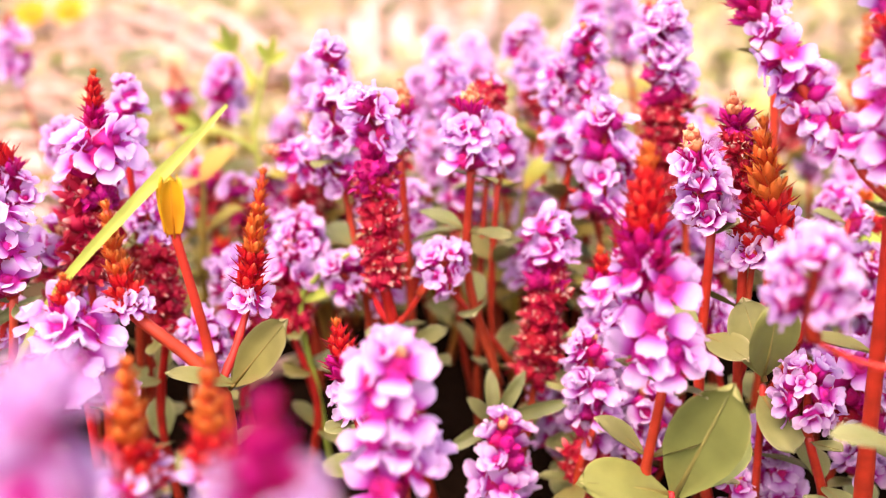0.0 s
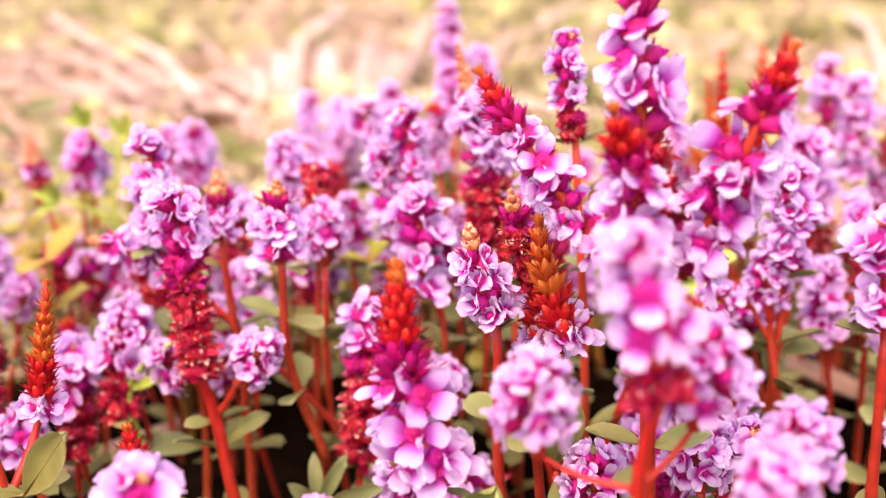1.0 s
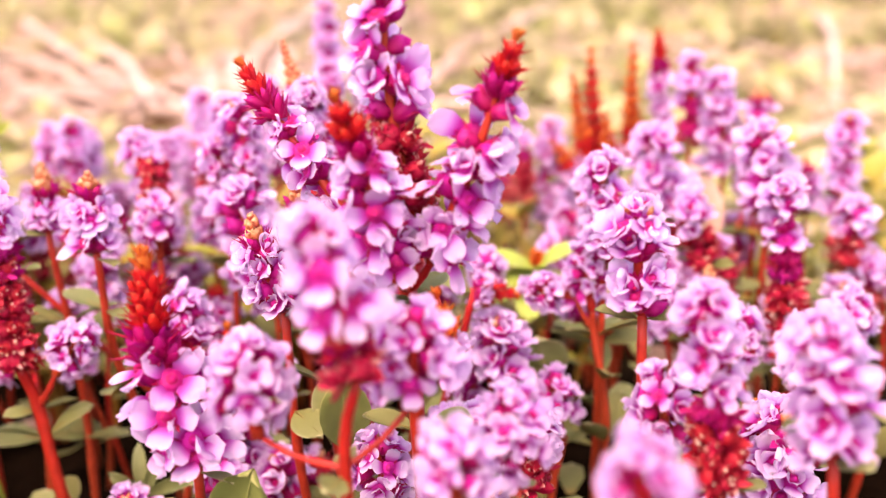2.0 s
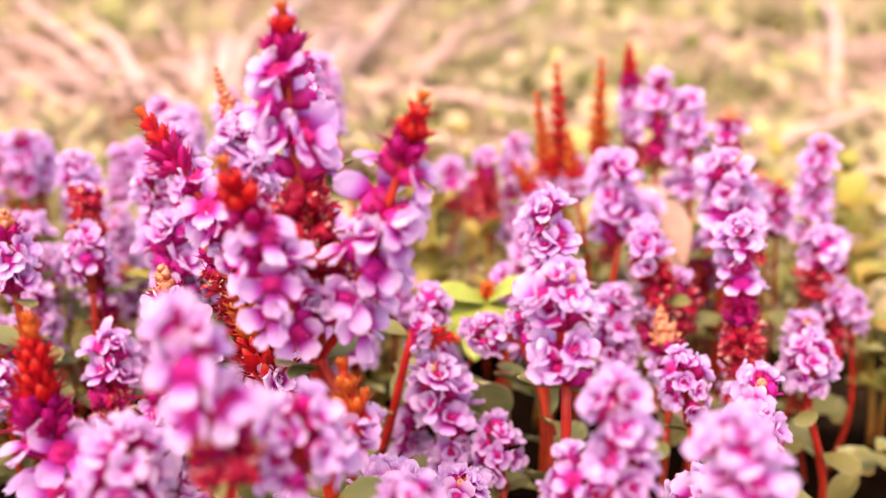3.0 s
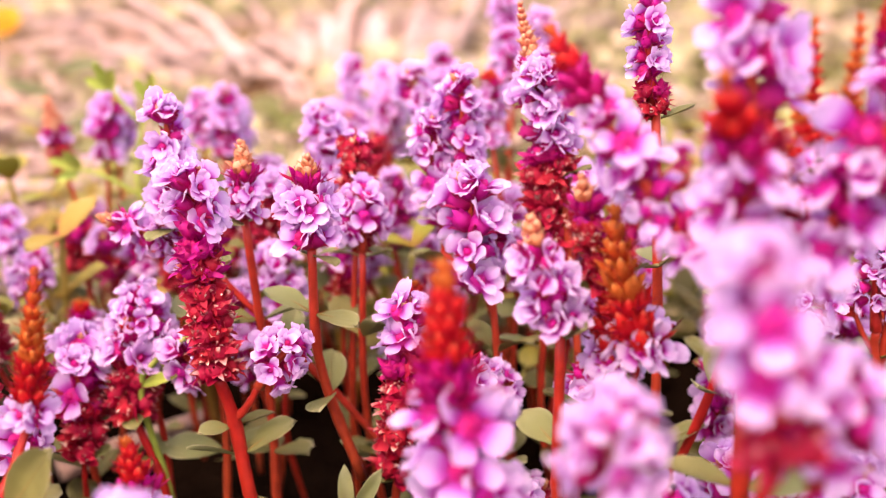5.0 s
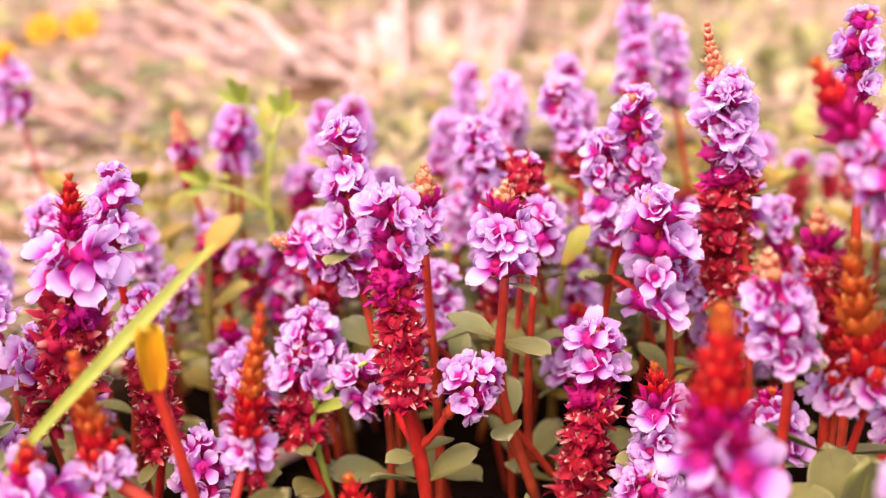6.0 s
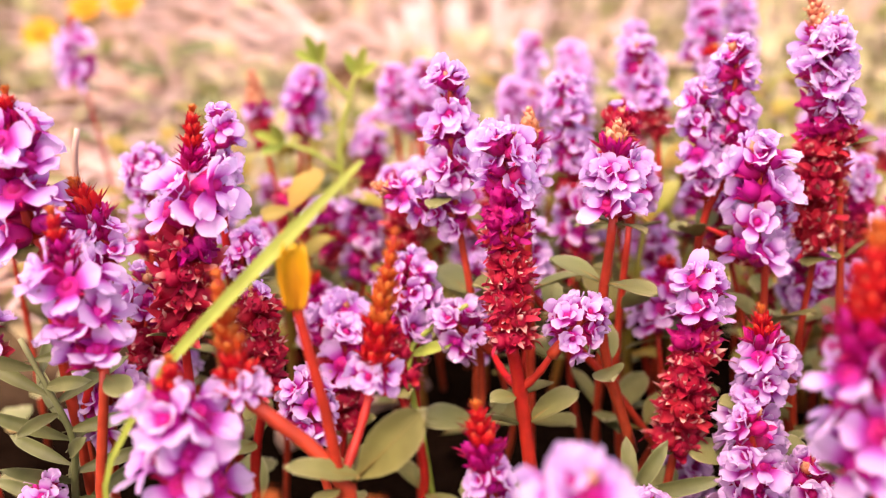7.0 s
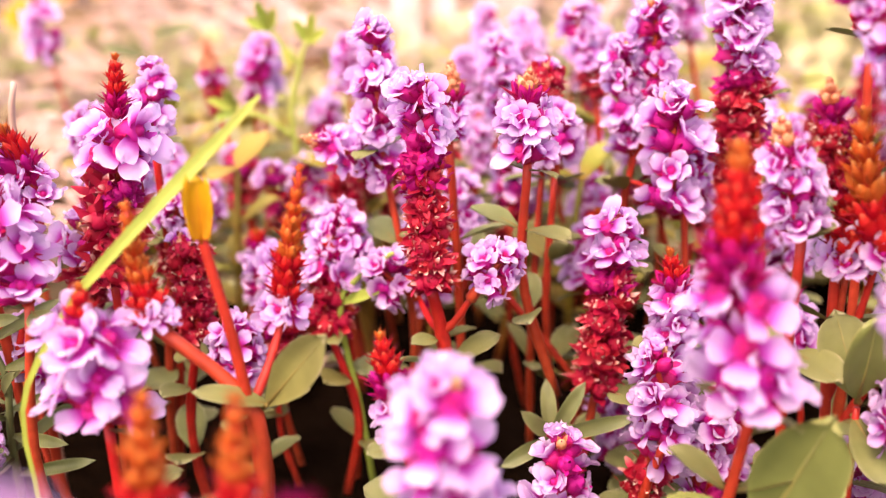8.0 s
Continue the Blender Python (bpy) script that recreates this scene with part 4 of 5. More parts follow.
# ---- lower plants that fill the stand between them ----
def fill(count, xs, ys, tips, seed, singly=True):
    r = random.Random(seed)
    for k in range(count):
        x, y, z = xs[0] + (xs[1] - xs[0]) * (k + r.random()) / count, r.uniform(*ys), r.uniform(*tips)
        n = r.uniform(0.006, 0.011)
        lean = (r.uniform(-0.0015, 0.0015), r.uniform(-0.001, 0.001))
        bud, spent = r.choice(((0.1, 0), (0.1, 0), (0.25, 0), (0.1, 0.5), (0.08, 0), (0.15, 0.8)))
        label = "plant with a mostly spent dark red flower spike" if spent > 0.6 else "short pink-flowered plant among taller red stems"
        flowering_plant(label, [((x, y, z), (x - lean[0], y - lean[1], max(z - n, 0.004)), r.uniform(2.6, 3.5), bud, spent, r.choice(("red", "pale", "orange")))], leaves=1 if singly and k % 2 else 0, singly=singly, thick=0.00036)


fill(9, (-0.066, -0.036), (0.100, 0.135), (0.026, 0.040), 1)
fill(9, (-0.040, -0.008), (0.122, 0.160), (0.024, 0.036), 2)
fill(14, (-0.010, 0.034), (0.122, 0.165), (0.026, 0.040), 3)
fill(6, (0.028, 0.062), (0.104, 0.150), (0.022, 0.034), 4)
fill(15, (0.058, 0.125), (0.102, 0.165), (0.022, 0.034), 5)
fill(8, (0.036, 0.080), (0.068, 0.100), (0.018, 0.031), 6)
fill(6, (0.012, 0.034), (0.086, 0.112), (0.012, 0.024), 8)
fill(14, (-0.050, 0.110), (0.165, 0.210), (0.020, 0.034), 9, False)
fill(11, (-0.062, 0.0), (0.112, 0.150), (0.024, 0.034), 11, False)
fill(6, (0.0, 0.044), (0.118, 0.155), (0.024, 0.033), 12, False)
fill(6, (0.060, 0.120), (0.120, 0.165), (0.026, 0.038), 13, False)
fill(8, (0.055, 0.105), (0.145, 0.172), (0.034, 0.044), 14, False)


# ---- other plants ----
def blade_strip(points, widths, mat, name, thick=0.00012, twist=0.0, rims=None):
    """A long leaf along a curve, with a fold down its middle and a closed underside."""
    s = Shape()
    n = 18
    pts = curve_points(points, n)
    o = pts[0].copy()
    for lower in (0, 1):
        v, rim = [], []
        for i, p in enumerate(pts):
            u = i / (n - 1)
            d = (pts[min(i + 1, n - 1)] - pts[max(i - 1, 0)]).normalized()
            across = d.cross(Vector((0, -1, 0.35))).normalized()
            across = Matrix.Rotation(twist * u, 3, d) @ across
            nrm = across.cross(d)
            k = u * (len(widths) - 1)
            a = min(int(k), len(widths) - 2)
            w = widths[a] + (widths[a + 1] - widths[a]) * (k - a)
            for j in range(5):
                e = j / 2 - 1
                v.append(p - o + across * w * 0.5 * e + nrm * (w * 0.10 * abs(e) - lower * thick))
                rim.append(u)
        f = [(i * 5 + j, (i + 1) * 5 + j, (i + 1) * 5 + j + 1, i * 5 + j + 1) for i in range(n - 1) for j in range(4)]
        s.add(v, [tuple(reversed(q)) for q in f] if lower else f, rim)
    return s.mesh(name, [mat]), Matrix.Translation(o)


def grass_blade():
    p = thing("grass_blade", (-0.0365, 0.080, 0.0), "long lime-green grass blade leaning across red stems", "grass")
    me, m = blade_strip([(-0.0365, 0.080, 0.0), (-0.0368, 0.080, 0.018), (-0.0371, 0.0800, 0.0267), (-0.0349, 0.0800, 0.0320), (-0.0316, 0.0810, 0.0369), (-0.0270, 0.0820, 0.0418), (-0.0221, 0.0830, 0.0467), (-0.0176, 0.0835, 0.0512)],
                        [0.0003, 0.0003, 0.0004, 0.0006, 0.0009, 0.0011, 0.0003], LIME_LEAF, "blade", 0.0002, 0.4)
    part("blade", me, p, m)


def thin_stem(plant, points, r, mat, name="stem"):
    s = Shape()
    pts = curve_points(points, 12)
    o = pts[0].copy()
    tube_into(s, [q - o for q in pts], [r * (1.1 - 0.5 * i / 11) for i in range(12)], 6)
    part(name, s.mesh(name, [mat]), plant, Matrix.Translation(o))


def placed_leaf(plant, base, tip, width, mat, curl=-0.1, cup=0.1, tipness=0.1, facing=(0, -1, 0.6), name="leaf", base_width=0.16):
    base, tip = Vector(base), Vector(tip)
    d = tip - base
    x = d.normalized()
    z = Vector(facing)
    z = (z - x * z.dot(x)).normalized()
    y = z.cross(x)
    m = Matrix((x, y, z)).transposed().to_4x4()
    me = leaf_mesh(name, rng.randrange(99), d.length, width, mat, tipness, curl, cup, base_width)
    return part(name, me, plant, Matrix.Translation(base) @ m)


def lime_sprig():
    p = thing("weed_sprig", (-0.0235, 0.157, 0.0), "thin weed with lime-green three-lobed leaves", "plant")
    thin_stem(p, [(-0.0235, 0.157, 0.0), (-0.0245, 0.157, 0.0073), (-0.0291, 0.157, 0.0309), (-0.0274, 0.157, 0.0417), (-0.0262, 0.157, 0.0450)], 0.0005, LIME_LEAF)
    thin_stem(p, [(-0.0291, 0.157, 0.0309), (-0.033, 0.157, 0.0335), (-0.0375, 0.157, 0.0350)], 0.0004, LIME_LEAF, "branch")
    thin_stem(p, [(-0.0278, 0.157, 0.0415), (-0.0300, 0.157, 0.0442), (-0.0315, 0.157, 0.0465)], 0.0004, LIME_LEAF, "branch")
    for bx, bz, aim in ((-0.0262, 0.0445, (0.3, 1.0)), (-0.0315, 0.0462, (-0.4, 1.0)), (-0.0370, 0.0348, (-0.9, 0.35))):
        for turn in (-0.75, 0.0, 0.8):
            a = math.atan2(aim[1], aim[0]) + turn
            n = 0.0046 if turn == 0 else 0.0038
            placed_leaf(p, (bx, 0.157, bz), (bx + n * math.cos(a), 0.156 + 0.001 * turn, bz + n * math.sin(a)), 0.0016, LIME_LEAF, 0.12, 0.16, -0.5)


def yellow_bud_stalk():
    p = thing("yellow_bud", (-0.0188, 0.0835, 0.0), "closed yellow-orange bud on a red stalk", "flower")
    thin_stem(p, [(-0.0188, 0.0835, 0.0), (-0.0193, 0.0832, 0.018), (-0.0205, 0.083, 0.030), (-0.0224, 0.083, 0.0395), (-0.0227, 0.083, 0.0412)], 0.0006, STEM)
    for k in range(4):
        a = k * math.pi / 2 + 0.4
        o = Vector((-0.0227, 0.083, 0.0405)) + 0.0005 * Vector((math.cos(a), math.sin(a), 0))
        placed_leaf(p, o, o + Vector((-0.0001 * math.cos(a), -0.0001 * math.sin(a), 0.0050)), 0.0020, YELLOW, 0.06, 0.22, 0.1, (math.cos(a), math.sin(a), 0), "bract", 0.5)
    placed_leaf(p, (-0.0185, 0.0833, 0.0263), (-0.0129, 0.0810, 0.0336), 0.0036, LEAF, 0.05, 0.12, 0.1, (0.2, -0.8, 0.7))
    placed_leaf(p, (-0.0185, 0.0833, 0.0263), (-0.0232, 0.0800, 0.0294), 0.0018, LEAF, -0.12, 0.15, 0.0, (0.1, -0.6, 0.9))
    placed_leaf(p, (-0.0185, 0.0833, 0.0263), (-0.0165, 0.0890, 0.0262), 0.0034, LEAF, -0.12, 0.12, 0.1, (0.1, -0.5, 0.9))


def broad_leaf_seedling():
    p = thing("seedling", (0.0195, 0.0785, 0.0), "young plant with two broad smooth olive-green leaves", "plant")
    thin_stem(p, [(0.0195, 0.0785, 0.0), (0.0197, 0.078, 0.010), (0.0196, 0.0775, 0.0190)], 0.0006, STEM)
    placed_leaf(p, (0.0199, 0.0775, 0.0186), (0.0232, 0.0745, 0.0308), 0.0064, BROAD_LEAF, 0.05, 0.10, 0.25, (-0.25, -1, 0.35))
    placed_leaf(p, (0.0192, 0.0775, 0.0188), (0.0118, 0.0750, 0.0222), 0.0052, BROAD_LEAF, -0.15, 0.08, 0.25, (0.1, -0.5, 1))
    placed_leaf(p, (0.0199, 0.0785, 0.0186), (0.0270, 0.0815, 0.0230), 0.0050, BROAD_LEAF, -0.15, 0.08, 0.25, (0.1, -0.5, 1))


def rounded_leaf_seedling():
    p = thing("seedling", (0.0310, 0.0890, 0.0), "seedling with rounded pale and brownish leaves", "plant")
    thin_stem(p, [(0.0310, 0.0890, 0.0), (0.0305, 0.0885, 0.012), (0.0300, 0.0880, 0.0240)], 0.0005, STEM)
    placed_leaf(p, (0.0300, 0.0880, 0.0250), (0.0300, 0.0850, 0.0330), 0.0050, BROAD_LEAF, -0.1, 0.08, 0.3, (0.2, -1, 0.3))
    placed_leaf(p, (0.0300, 0.0880, 0.0250), (0.0280, 0.0900, 0.0320), 0.0046, LEAF, -0.05, 0.06, 0.2, (-0.2, -1, 0.4))
    placed_leaf(p, (0.0300, 0.0880, 0.0230), (0.0320, 0.0830, 0.0200), 0.0046, LEAF, -0.12, 0.08, 0.2, (0.2, -0.8, 0.8))


def narrow_sprigs():
    p = thing("weed_sprig", (0.0062, 0.1025, 0.0), "small sprig of narrow green leaves near the soil", "plant")
    thin_stem(p, [(0.0062, 0.1025, 0.0), (0.006, 0.1022, 0.007), (0.0057, 0.102, 0.0130)], 0.0005, GREEN_LEAF)
    for tip in ((0.0131, 0.098, 0.0173), (0.0088, 0.102, 0.0188), (0.0008, 0.099, 0.0112), (0.0052, 0.1035, 0.0185), (0.0030, 0.1, 0.0165), (0.0068, 0.098, 0.0160)):
        placed_leaf(p, (0.0057, 0.102, 0.0128), tip, 0.0016, GREEN_LEAF, -0.15, 0.2)
    p = thing("weed_sprig", (-0.0462, 0.0955, 0.0), "bushy sprig of narrow grey-green leaves", "plant")
    thin_stem(p, [(-0.0462, 0.0955, 0.0), (-0.0461, 0.095, 0.0164), (-0.0456, 0.095, 0.0223), (-0.0475, 0.095, 0.0280), (-0.0491, 0.095, 0.0322)], 0.0004, GREEN_LEAF)
    r = random.Random(3)
    for k in range(22):
        h = 0.012 + 0.019 * k / 22
        x = -0.0461 if h < 0.022 else -0.0456 - (h - 0.022) * 0.34
        a = k * 2.4
        o = Vector((x, 0.095, h))
        tip = o + Vector((math.cos(a) * 0.0075, math.sin(a) * 0.006, 0.0028 + r.uniform(-0.002, 0.002)))
        placed_leaf(p, o, tip, 0.0013, GREEN_LEAF, -0.1, 0.25)
    p = thing("weed_sprig", (-0.0135, 0.112, 0.0), "thin green tendril arching between red stems", "plant")
    thin_stem(p, [(-0.0135, 0.112, 0.0), (-0.0150, 0.112, 0.012), (-0.0165, 0.111, 0.0235), (-0.0120, 0.110, 0.0285), (-0.0105, 0.109, 0.0300)], 0.0004, LIME_LEAF)
    placed_leaf(p, (-0.0165, 0.111, 0.0235), (-0.0118, 0.109, 0.0262), 0.0012, LIME_LEAF)


def yellow_daisies():
    p = thing("yellow_wildflower", (-0.0925, 0.302, 0.0), "small weed with yellow-orange flowers on a brown stem", "flower")
    thin_stem(p, [(-0.0925, 0.302, 0.0), (-0.0943, 0.300, 0.0172), (-0.100, 0.300, 0.030), (-0.1057, 0.300, 0.0375)], 0.0007, STRAW)
    thin_stem(p, [(-0.0943, 0.300, 0.0172), (-0.106, 0.300, 0.028), (-0.116, 0.300, 0.0368)], 0.0006, STRAW, "branch")
    for x, z in ((-0.1057, 0.0382), (-0.1165, 0.0374), (-0.130, 0.030)):
        head = Shape()
        tube_into(head, [(0, 0, -0.001), (0, 0, 0.001), (0, 0, 0.002)], [0.0012, 0.0020, 0.0006], 8, 0, [0, 0.1, 0.2])
        for k in range(9):
            q, f, rim = blade(0.0046, 0.0026, 0.1, 0.08, 0.2, 4, 2, 0.5)
            m = Matrix.Rotation(k * 0.698, 4, "Z") @ Matrix.Translation((0.0015, 0, 0.0008)) @ Matrix.Rotation(-0.5, 4, "Y")
            head.add([m @ Vector(w) for w in q], f, rim)
        part("flower_head", head.mesh("flower_head", [YELLOW]), p, Matrix.Translation((x, 0.300, z)) @ Matrix.Rotation(0.8, 4, "X"))
    for z, d in ((0.010, 1), (0.020, -1), (0.026, 1)):
        placed_leaf(p, (-0.0945, 0.3, z), (-0.0945 + d * 0.014, 0.296, z + 0.004), 0.004, GREEN_LEAF)


def pale_leaves():
    p = thing("dead_leaf", (0.0832, 0.146, 0.0285), "broad pale dead leaf caught between stems", "leaf")
    placed_leaf(p, (0.0831, 0.146, 0.0270), (0.0778, 0.150, 0.0395), 0.0085, STRAW, -0.15, 0.10, 0.1, (0.3, -1, 0.5))
    p = thing("dead_leaf", (0.092, 0.150, 0.0), "curled pale dead leaf lying on the soil", "leaf")
    placed_leaf(p, (0.092, 0.150, 0.001), (0.070, 0.140, 0.008), 0.010, STRAW, 0.15, 0.1, 0.1, (0, -0.3, 1))
    p = thing("dry_stalk", (-0.0342, 0.1295, 0.0025), "pale dry plant stalk lying on the soil", "straw")
    thin_stem(p, [(-0.0342, 0.1295, 0.0025), (-0.0254, 0.1380, 0.0025), (-0.0165, 0.1464, 0.0025)], 0.0016, STRAW, "stalk")
    p = thing("twig", (-0.0488, 0.110, 0.0), "short bleached dry twig standing upright", "twig")
    thin_stem(p, [(-0.0488, 0.110, 0.0), (-0.0488, 0.110, 0.02), (-0.0486, 0.110, 0.0418), (-0.0478, 0.110, 0.0474)], 0.0005, STRAW)


def dry_stalk(a, b, r):
    a, b = Vector(a), Vector(b)
    d = b - a
    p = thing("dry_stalk", a, "pale dry plant stalk lying on the turf", "straw", "dry stalks on the turf")
    s = Shape()
    k = Vector((-d.y, d.x, 0)) * rng.uniform(-0.03, 0.03) + Vector((0, 0, 0.02 * d.length))
    pts = curve_points([Vector((0, 0, 0)), d * 0.5 + k, d], 10)
    tube_into(s, pts, [r * (1.1 - 0.6 * (i / 9) ** 1.5) * (1.2 if i in (3, 7) else 1) * rng.uniform(0.85, 1.1) for i in range(10)], 8, 0, [0.35 + 0.65 * i / 9 for i in range(10)])
    part("stalk", s.mesh("stalk", [STRAW]), p, Matrix.Translation(a))


def straw_tussock():
    p = thing("straw_tussock", (-0.012, 0.40, 0.002), "clump of bleached dry straw leaves", "straw")
    r = random.Random(5)
    for k in range(44):
        x0, y0 = -0.012 + r.uniform(-0.022, 0.024), 0.36 + r.uniform(0, 0.08)
        n = r.uniform(0.06, 0.20)
        h = r.uniform(0.005, 0.018)
        end = (x0 + (x0 + 0.012) * n * 5 + r.uniform(-0.012, 0.012), y0 + n, h)
        w = r.uniform(0.0025, 0.005)
        me, m = blade_strip([(x0, y0, 0.003), ((x0 + end[0]) / 2, (y0 + end[1]) / 2, h * 0.8 + 0.004), end], [w, w * 1.1, w * 0.3], STRAW, "straw", 0.0002, r.uniform(-1.5, 1.5))
        part("straw", me, p, m)


def lime_seedling():
    p = thing("seedling", (0.0475, 0.126, 0.0), "yellow-green leafy seedling with an orange bud", "plant")
    thin_stem(p, [(0.0475, 0.126, 0.0), (0.0472, 0.1255, 0.012), (0.0532, 0.1250, 0.0280)], 0.0005, STEM)
    for tip, w in (((0.0477, 0.1210, 0.0351), 0.0042), ((0.0562, 0.1220, 0.0353), 0.0042), ((0.0475, 0.1170, 0.0313), 0.0040), ((0.0555, 0.1180, 0.0308), 0.0040), ((0.0509, 0.1150, 0.0295), 0.0044)):
        placed_leaf(p, (0.0530, 0.1250, 0.0308), tip, w, LIME_LEAF, -0.25, 0.06, 0.2, (0, -0.4, 1))
    for k in range(4):
        a = k * 1.57 + 0.3
        o = Vector((0.0530, 0.1250, 0.0308))
        placed_leaf(p, o, o + Vector((0.0004 * math.cos(a), 0.0004 * math.sin(a), 0.0026)), 0.0014, BUD_TOP, 0.1, 0.2, 0.2, (math.cos(a), math.sin(a), 0.2), "bract", 0.5)
    p = thing("seedling", (0.0535, 0.112, 0.0), "young plant with pale round leaves between red stems", "plant")
    thin_stem(p, [(0.0535, 0.112, 0.0), (0.0533, 0.1115, 0.012), (0.0531, 0.111, 0.0215)], 0.0005, STEM)
    placed_leaf(p, (0.0531, 0.111, 0.0205), (0.0509, 0.1080, 0.0275), 0.0062, LEAF, -0.05, 0.06, 0.3, (-0.1, -1, 0.5))
    placed_leaf(p, (0.0531, 0.111, 0.0195), (0.0512, 0.1070, 0.0238), 0.0056, LEAF, -0.1, 0.06, 0.3, (-0.1, -0.7, 0.8))


lime_seedling()
grass_blade()
lime_sprig()
yellow_bud_stalk()
broad_leaf_seedling()
rounded_leaf_seedling()
narrow_sprigs()
yellow_daisies()
pale_leaves()
straw_tussock()

dry_stalk((0.0385, 0.3906, 0.0060), (0.1023, 0.6638, 0.0160), 0.0024)
dry_stalk((0.0435, 0.4014, 0.0100), (0.0933, 0.3562, 0.0080), 0.0017)
dry_stalk((0.3396, 0.7722, 0.0120), (0.1966, 0.3709, 0.0060), 0.0024)
dry_stalk((0.1499, 0.3092, 0.0060), (0.1995, 0.3445, 0.0120), 0.0022)
dry_stalk((0.1651, 0.3661, 0.0080), (0.2086, 0.3673, 0.0200), 0.0007)
dry_stalk((-0.2015, 0.6360, 0.0080), (-0.0985, 0.4615, 0.0060), 0.0019)
dry_stalk((-0.1847, 0.6773, 0.0100), (-0.0864, 0.4713, 0.0060), 0.0022)
dry_stalk((-0.1046, 0.5157, 0.0060), (-0.0483, 0.4126, 0.0060), 0.0018)
dry_stalk((0.2010, 0.3813, 0.0050), (0.1817, 0.3210, 0.0060), 0.0012)
dry_stalk((-0.0418, 0.6271, 0.0120), (-0.0272, 0.7723, 0.0200), 0.0035)
dry_stalk((0.1005, 0.6563, 0.0140), (0.1522, 0.7728, 0.0200), 0.0027)
dry_stalk((-0.1550, 0.5202, 0.0060), (-0.0899, 0.3982, 0.0060), 0.0013)
dry_stalk((-0.0499, 0.3893, 0.0050), (-0.0270, 0.3440, 0.0060), 0.0009)
dry_stalk((-0.3060, 0.9672, 0.0080), (-0.1100, 0.5257, 0.0060), 0.0035)
dry_stalk((-0.1707, 0.6947, 0.0080), (-0.0674, 0.4324, 0.0050), 0.0031)
dry_stalk((-0.2574, 0.7602, 0.0060), (-0.2129, 0.7966, 0.0100), 0.0031)
dry_stalk((-0.0442, 0.4723, 0.0040), (-0.0449, 0.6396, 0.0140), 0.0027)
dry_stalk((-0.0310, 0.4352, 0.0040), (-0.0188, 0.5363, 0.0160), 0.0019)
dry_stalk((0.0100, 0.4320, 0.0040), (0.0443, 0.8659, 0.0120), 0.0034)
dry_stalk((-0.0709, 0.4327, 0.0050), (-0.0279, 0.3825, 0.0060), 0.0015)
dry_stalk((-0.1207, 0.4516, 0.0060), (-0.0717, 0.3855, 0.0050), 0.0016)
dry_stalk((-0.1674, 0.8121, 0.0060), (-0.0746, 0.5425, 0.0060), 0.0021)
dry_stalk((0.0256, 0.4101, 0.0060), (0.0971, 0.5548, 0.0120), 0.0033)
dry_stalk((0.0179, 0.4668, 0.0060), (0.0297, 0.3866, 0.0060), 0.0022)
dry_stalk((-0.1455, 0.5301, 0.0060), (-0.1386, 0.6679, 0.0080), 0.0024)
dry_stalk((-0.0807, 0.5262, 0.0060), (-0.0457, 0.4398, 0.0060), 0.0020)

# ---- ground cover, too many to count ----
def scatter(name, label, category, mat, count, place, make):
    s = Shape()
    r = random.Random(len(name) * 17)
    done = 0
    while done < count:
        spot = place(r)
        if spot is None:
            continue
        m, shape = make(r, *spot)
        s.put(shape, m, r.random())
        done += 1
    ob = new(name, s.mesh(name, [mat]))
    return tagged(ob, label, category, kind="stuff")


def little(seed, width, tipness, curl):
    s = Shape()
    p, f, rim = blade(1.0, width, curl, 0.14, tipness, 3, 2, 0.3, 0.0, seed)
    s.add(p, f, rim)
    return s


TURF_LEAVES = [little(k, w, t, c) for k, (w, t, c) in enumerate([(0.6, 0.2, -0.2), (0.75, 0.4, 0.1), (0.35, 0.0, -0.3), (0.22, -0.1, 0.3)])]


def green_here(x, y):
    return noise.noise((x * 7 + 3, y * 5, 1.5)) + 0.5 * noise.noise((x * 19, y * 15, 7.0))


def hollow(x, y):
    """Bare dark hollows between the tufts."""
    return noise.noise((x * 26 + 5, y * 13, 11.0)) > 0.24


def open_ground(r, power):
    """A spot on the open turf: most of them beyond the bed, the others all round it."""
    if r.random() < 0.68:
        y = 0.17 + 1.5 * r.random() ** power
        return 0.03 + r.uniform(-1, 1) * (0.12 + 0.62 * y), y
    a, d = r.uniform(0, 6.2832), 0.21 + 1.7 * r.random() ** 0.8
    return 0.03 + d * math.cos(a), 0.08 + d * math.sin(a)


def turf_spot(r):
    x, y = open_ground(r, 1.6)
    if hollow(x, y) or green_here(x, y) < r.uniform(-0.5, 0.05) - (0.25 if x > 0.06 else 0.0):
        return None
    return x, y


def turf_leaf(r, x, y):
    size = r.uniform(0.005, 0.013) * (0.7 + 0.9 * abs(y))
    z = ground_height(x, y) + r.uniform(0.0, 0.010) * (0.6 + abs(y))
    m = Matrix.Translation((x, y, z)) @ Matrix.Rotation(r.uniform(0, 6.28), 4, "Z") @ Matrix.Rotation(-r.uniform(-0.2, 1.0), 4, "Y") @ Matrix.Scale(size, 4)
    return m, r.choice(TURF_LEAVES)


scatter("turf", "yellow-green low turf of small leaves", "grass", TURF, 21000, turf_spot, turf_leaf)


def straw_shape(seed):
    r = random.Random(seed)
    s = Shape()
    tube_into(s, curve_points([(0, 0, 0), (0.5, r.uniform(-0.08, 0.08), 0.05), (1, r.uniform(-0.1, 0.1), r.uniform(0, 0.08))], 5), [0.03, 0.036, 0.034, 0.028, 0.012], 5, 0, [0.2, 0.5, 0.7, 0.9, 1])
    return s


STRAWS = [straw_shape(k) for k in range(6)]


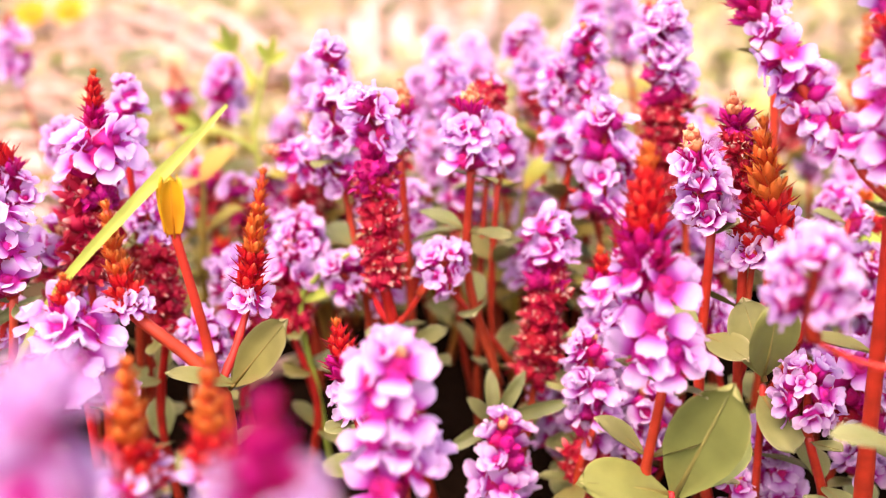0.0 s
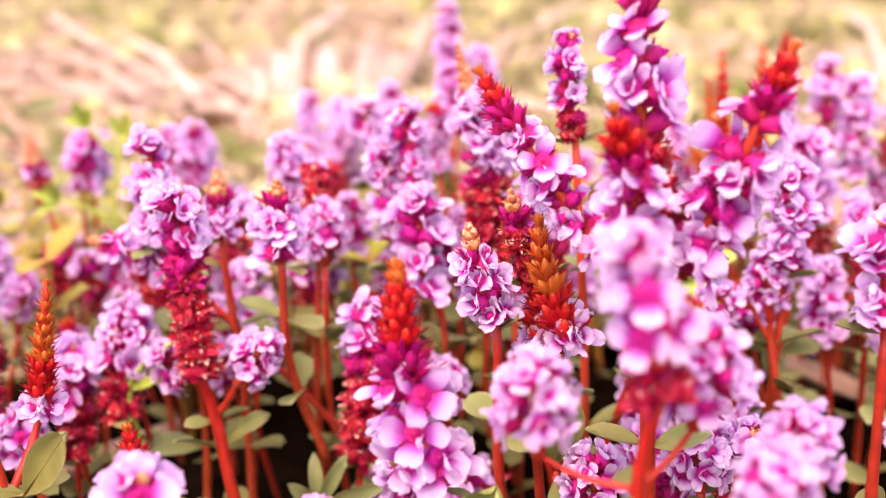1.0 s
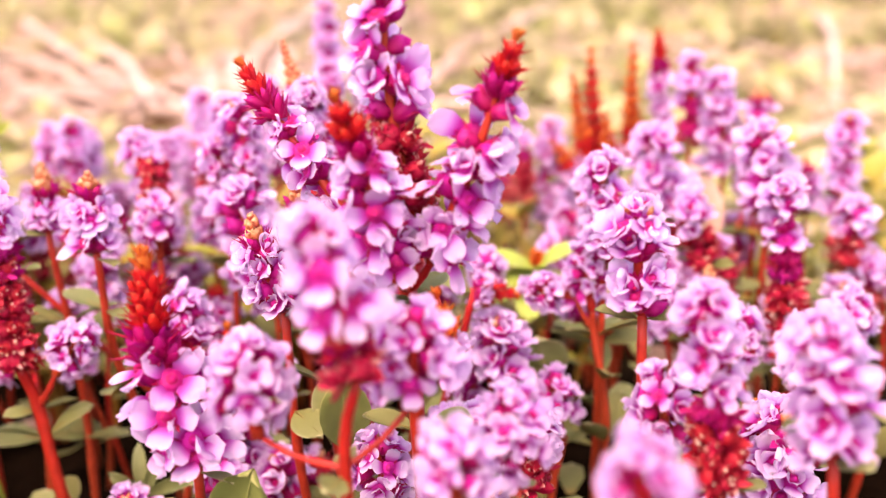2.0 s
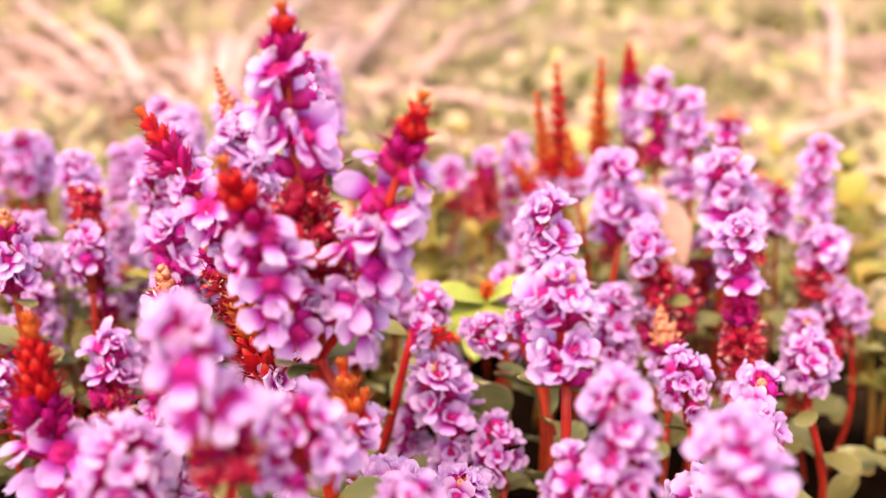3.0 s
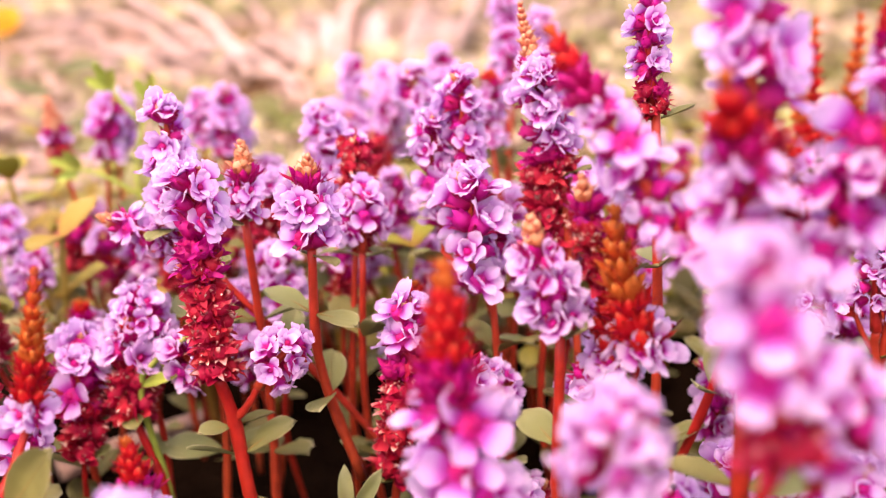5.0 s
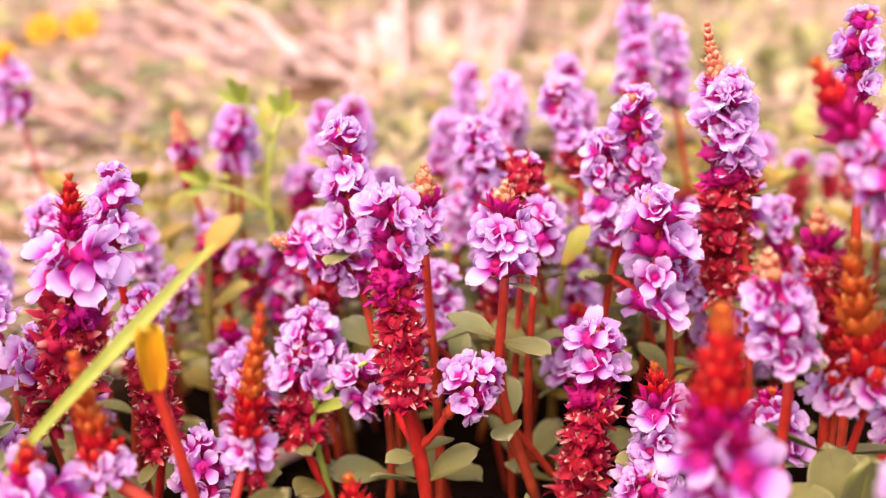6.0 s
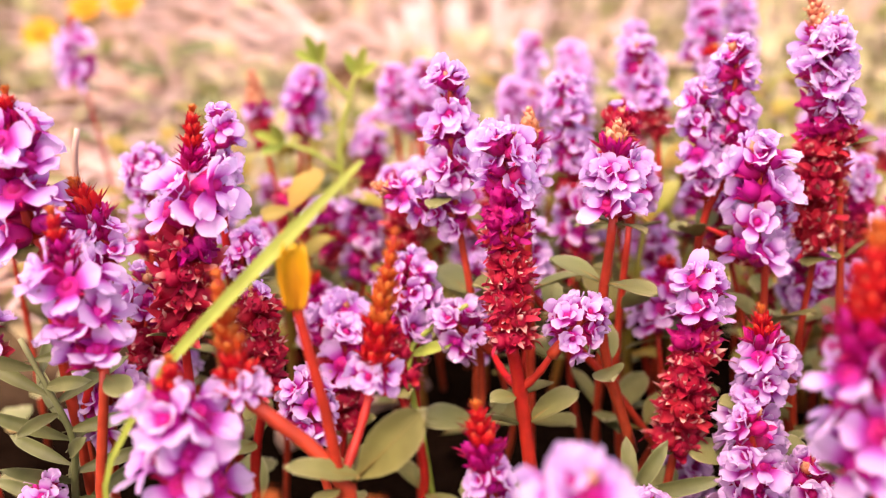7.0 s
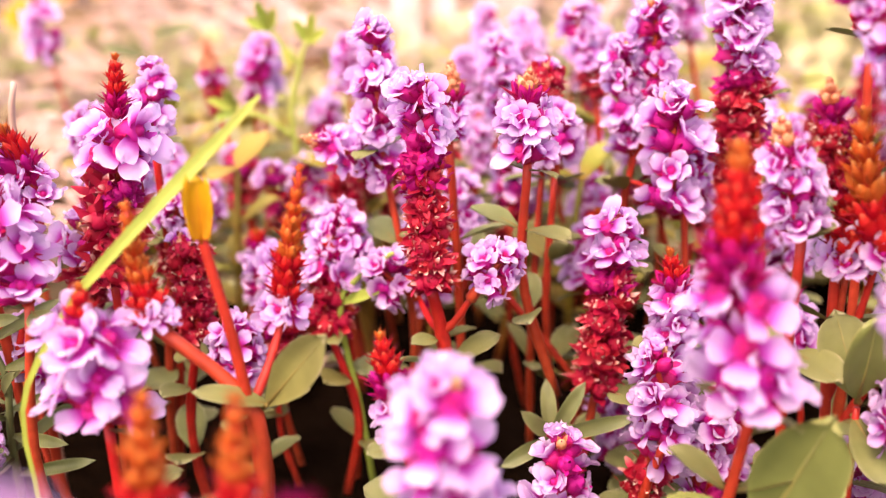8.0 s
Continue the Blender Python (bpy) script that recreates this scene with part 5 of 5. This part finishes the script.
def litter_spot(r):
    x, y = open_ground(r, 1.5)
    if hollow(x, y) or green_here(x, y) + (0.2 if x > 0.06 else 0.0) > r.uniform(-0.1, 0.5):
        return None
    return x, y


def litter_piece(r, x, y):
    size = r.uniform(0.012, 0.040) * (0.6 + 0.8 * abs(y))
    m = Matrix.Translation((x, y, ground_height(x, y) + r.uniform(0.001, 0.008))) @ Matrix.Rotation(r.uniform(0, 6.28), 4, "Z") @ Matrix.Rotation(r.uniform(-0.15, 0.05), 4, "Y") @ Matrix.Scale(size, 4)
    return m, r.choice(STRAWS + TURF_LEAVES[2:3])


scatter("straw_litter", "bleached straw and dead leaf litter", "straw", STRAW, 6000, litter_spot, litter_piece)


def low_spot(r):
    return r.uniform(-0.07, 0.13), r.uniform(0.11, 0.21)


def low_leaf(r, x, y):
    size = r.uniform(0.004, 0.0075)
    m = Matrix.Translation((x, y, r.uniform(0.001, 0.013))) @ Matrix.Rotation(r.uniform(0, 6.28), 4, "Z") @ Matrix.Rotation(-r.uniform(-0.1, 0.8), 4, "Y") @ Matrix.Scale(size, 4)
    return m, r.choice(TURF_LEAVES[:2])


scatter("undergrowth", "small round olive leaves low under the flowers", "leaf", LEAF, 150, low_spot, low_leaf)



# ---- leafy shoots behind the flowers ----
def shoot_leaf(seed):
    s = Shape()
    p, f, rim = blade(1.0, 0.62, -0.15, 0.12, 0.2, 5, 4, 0.25, 0.04, seed)
    s.add(p, f, [0.25 + 0.75 * u for u in rim])
    s.add([(x, y, z - 0.03) for x, y, z in p], [tuple(reversed(q)) for q in f], [0.25 + 0.75 * u for u in rim])
    return s.mesh("leaf", [SHOOT])


SHOOT_LEAVES = [shoot_leaf(k) for k in range(3)]


def leafy_shoot(at, seed):
    """A thin stem with pairs of small oval leaves."""
    r = random.Random(seed)
    p = thing("leafy_shoot", at, "low yellow-green leafy shoot between flower stems", "plant", "leafy shoots behind the flowers")
    o = Vector(at)
    bend = r.uniform(-0.003, 0.003)
    pts = curve_points([o, o + Vector((bend * 0.3, 0, 0.009)), o + Vector((bend, 0.0005, 0.018)), o + Vector((bend * 1.6, 0, 0.026))], 12)
    thin_stem(p, [tuple(q) for q in pts[::3]] + [tuple(pts[-1])], 0.0005, SHOOT)
    for k, i in enumerate((4, 6, 8, 11)):
        for side in (0, 1):
            m = Matrix.Translation(pts[i]) @ Matrix.Rotation(k * 1.57 + side * math.pi + r.uniform(-0.4, 0.4), 4, "Z") @ Matrix.Rotation(-r.uniform(0.1, 0.9), 4, "Y") @ Matrix.Scale(r.uniform(0.0040, 0.0060), 4)
            part("leaf", SHOOT_LEAVES[r.randrange(3)], p, m)
    return p


def plant_shoots():
    r = random.Random(23)
    made = []
    for k in range(96):
        at = (r.uniform(-0.075, 0.135), 0.134 + 0.09 * r.random(), -0.0005)
        if k < 5:
            made.append(leafy_shoot(at, k))
        else:
            copy_thing(made[k % 5], Matrix.Translation(at) @ Matrix.Rotation(r.uniform(0, 6.28), 4, "Z") @ Matrix.Rotation(r.uniform(-0.25, 0.25), 4, "X") @ Matrix.Scale(r.uniform(0.72, 1.3), 4))


plant_shoots()
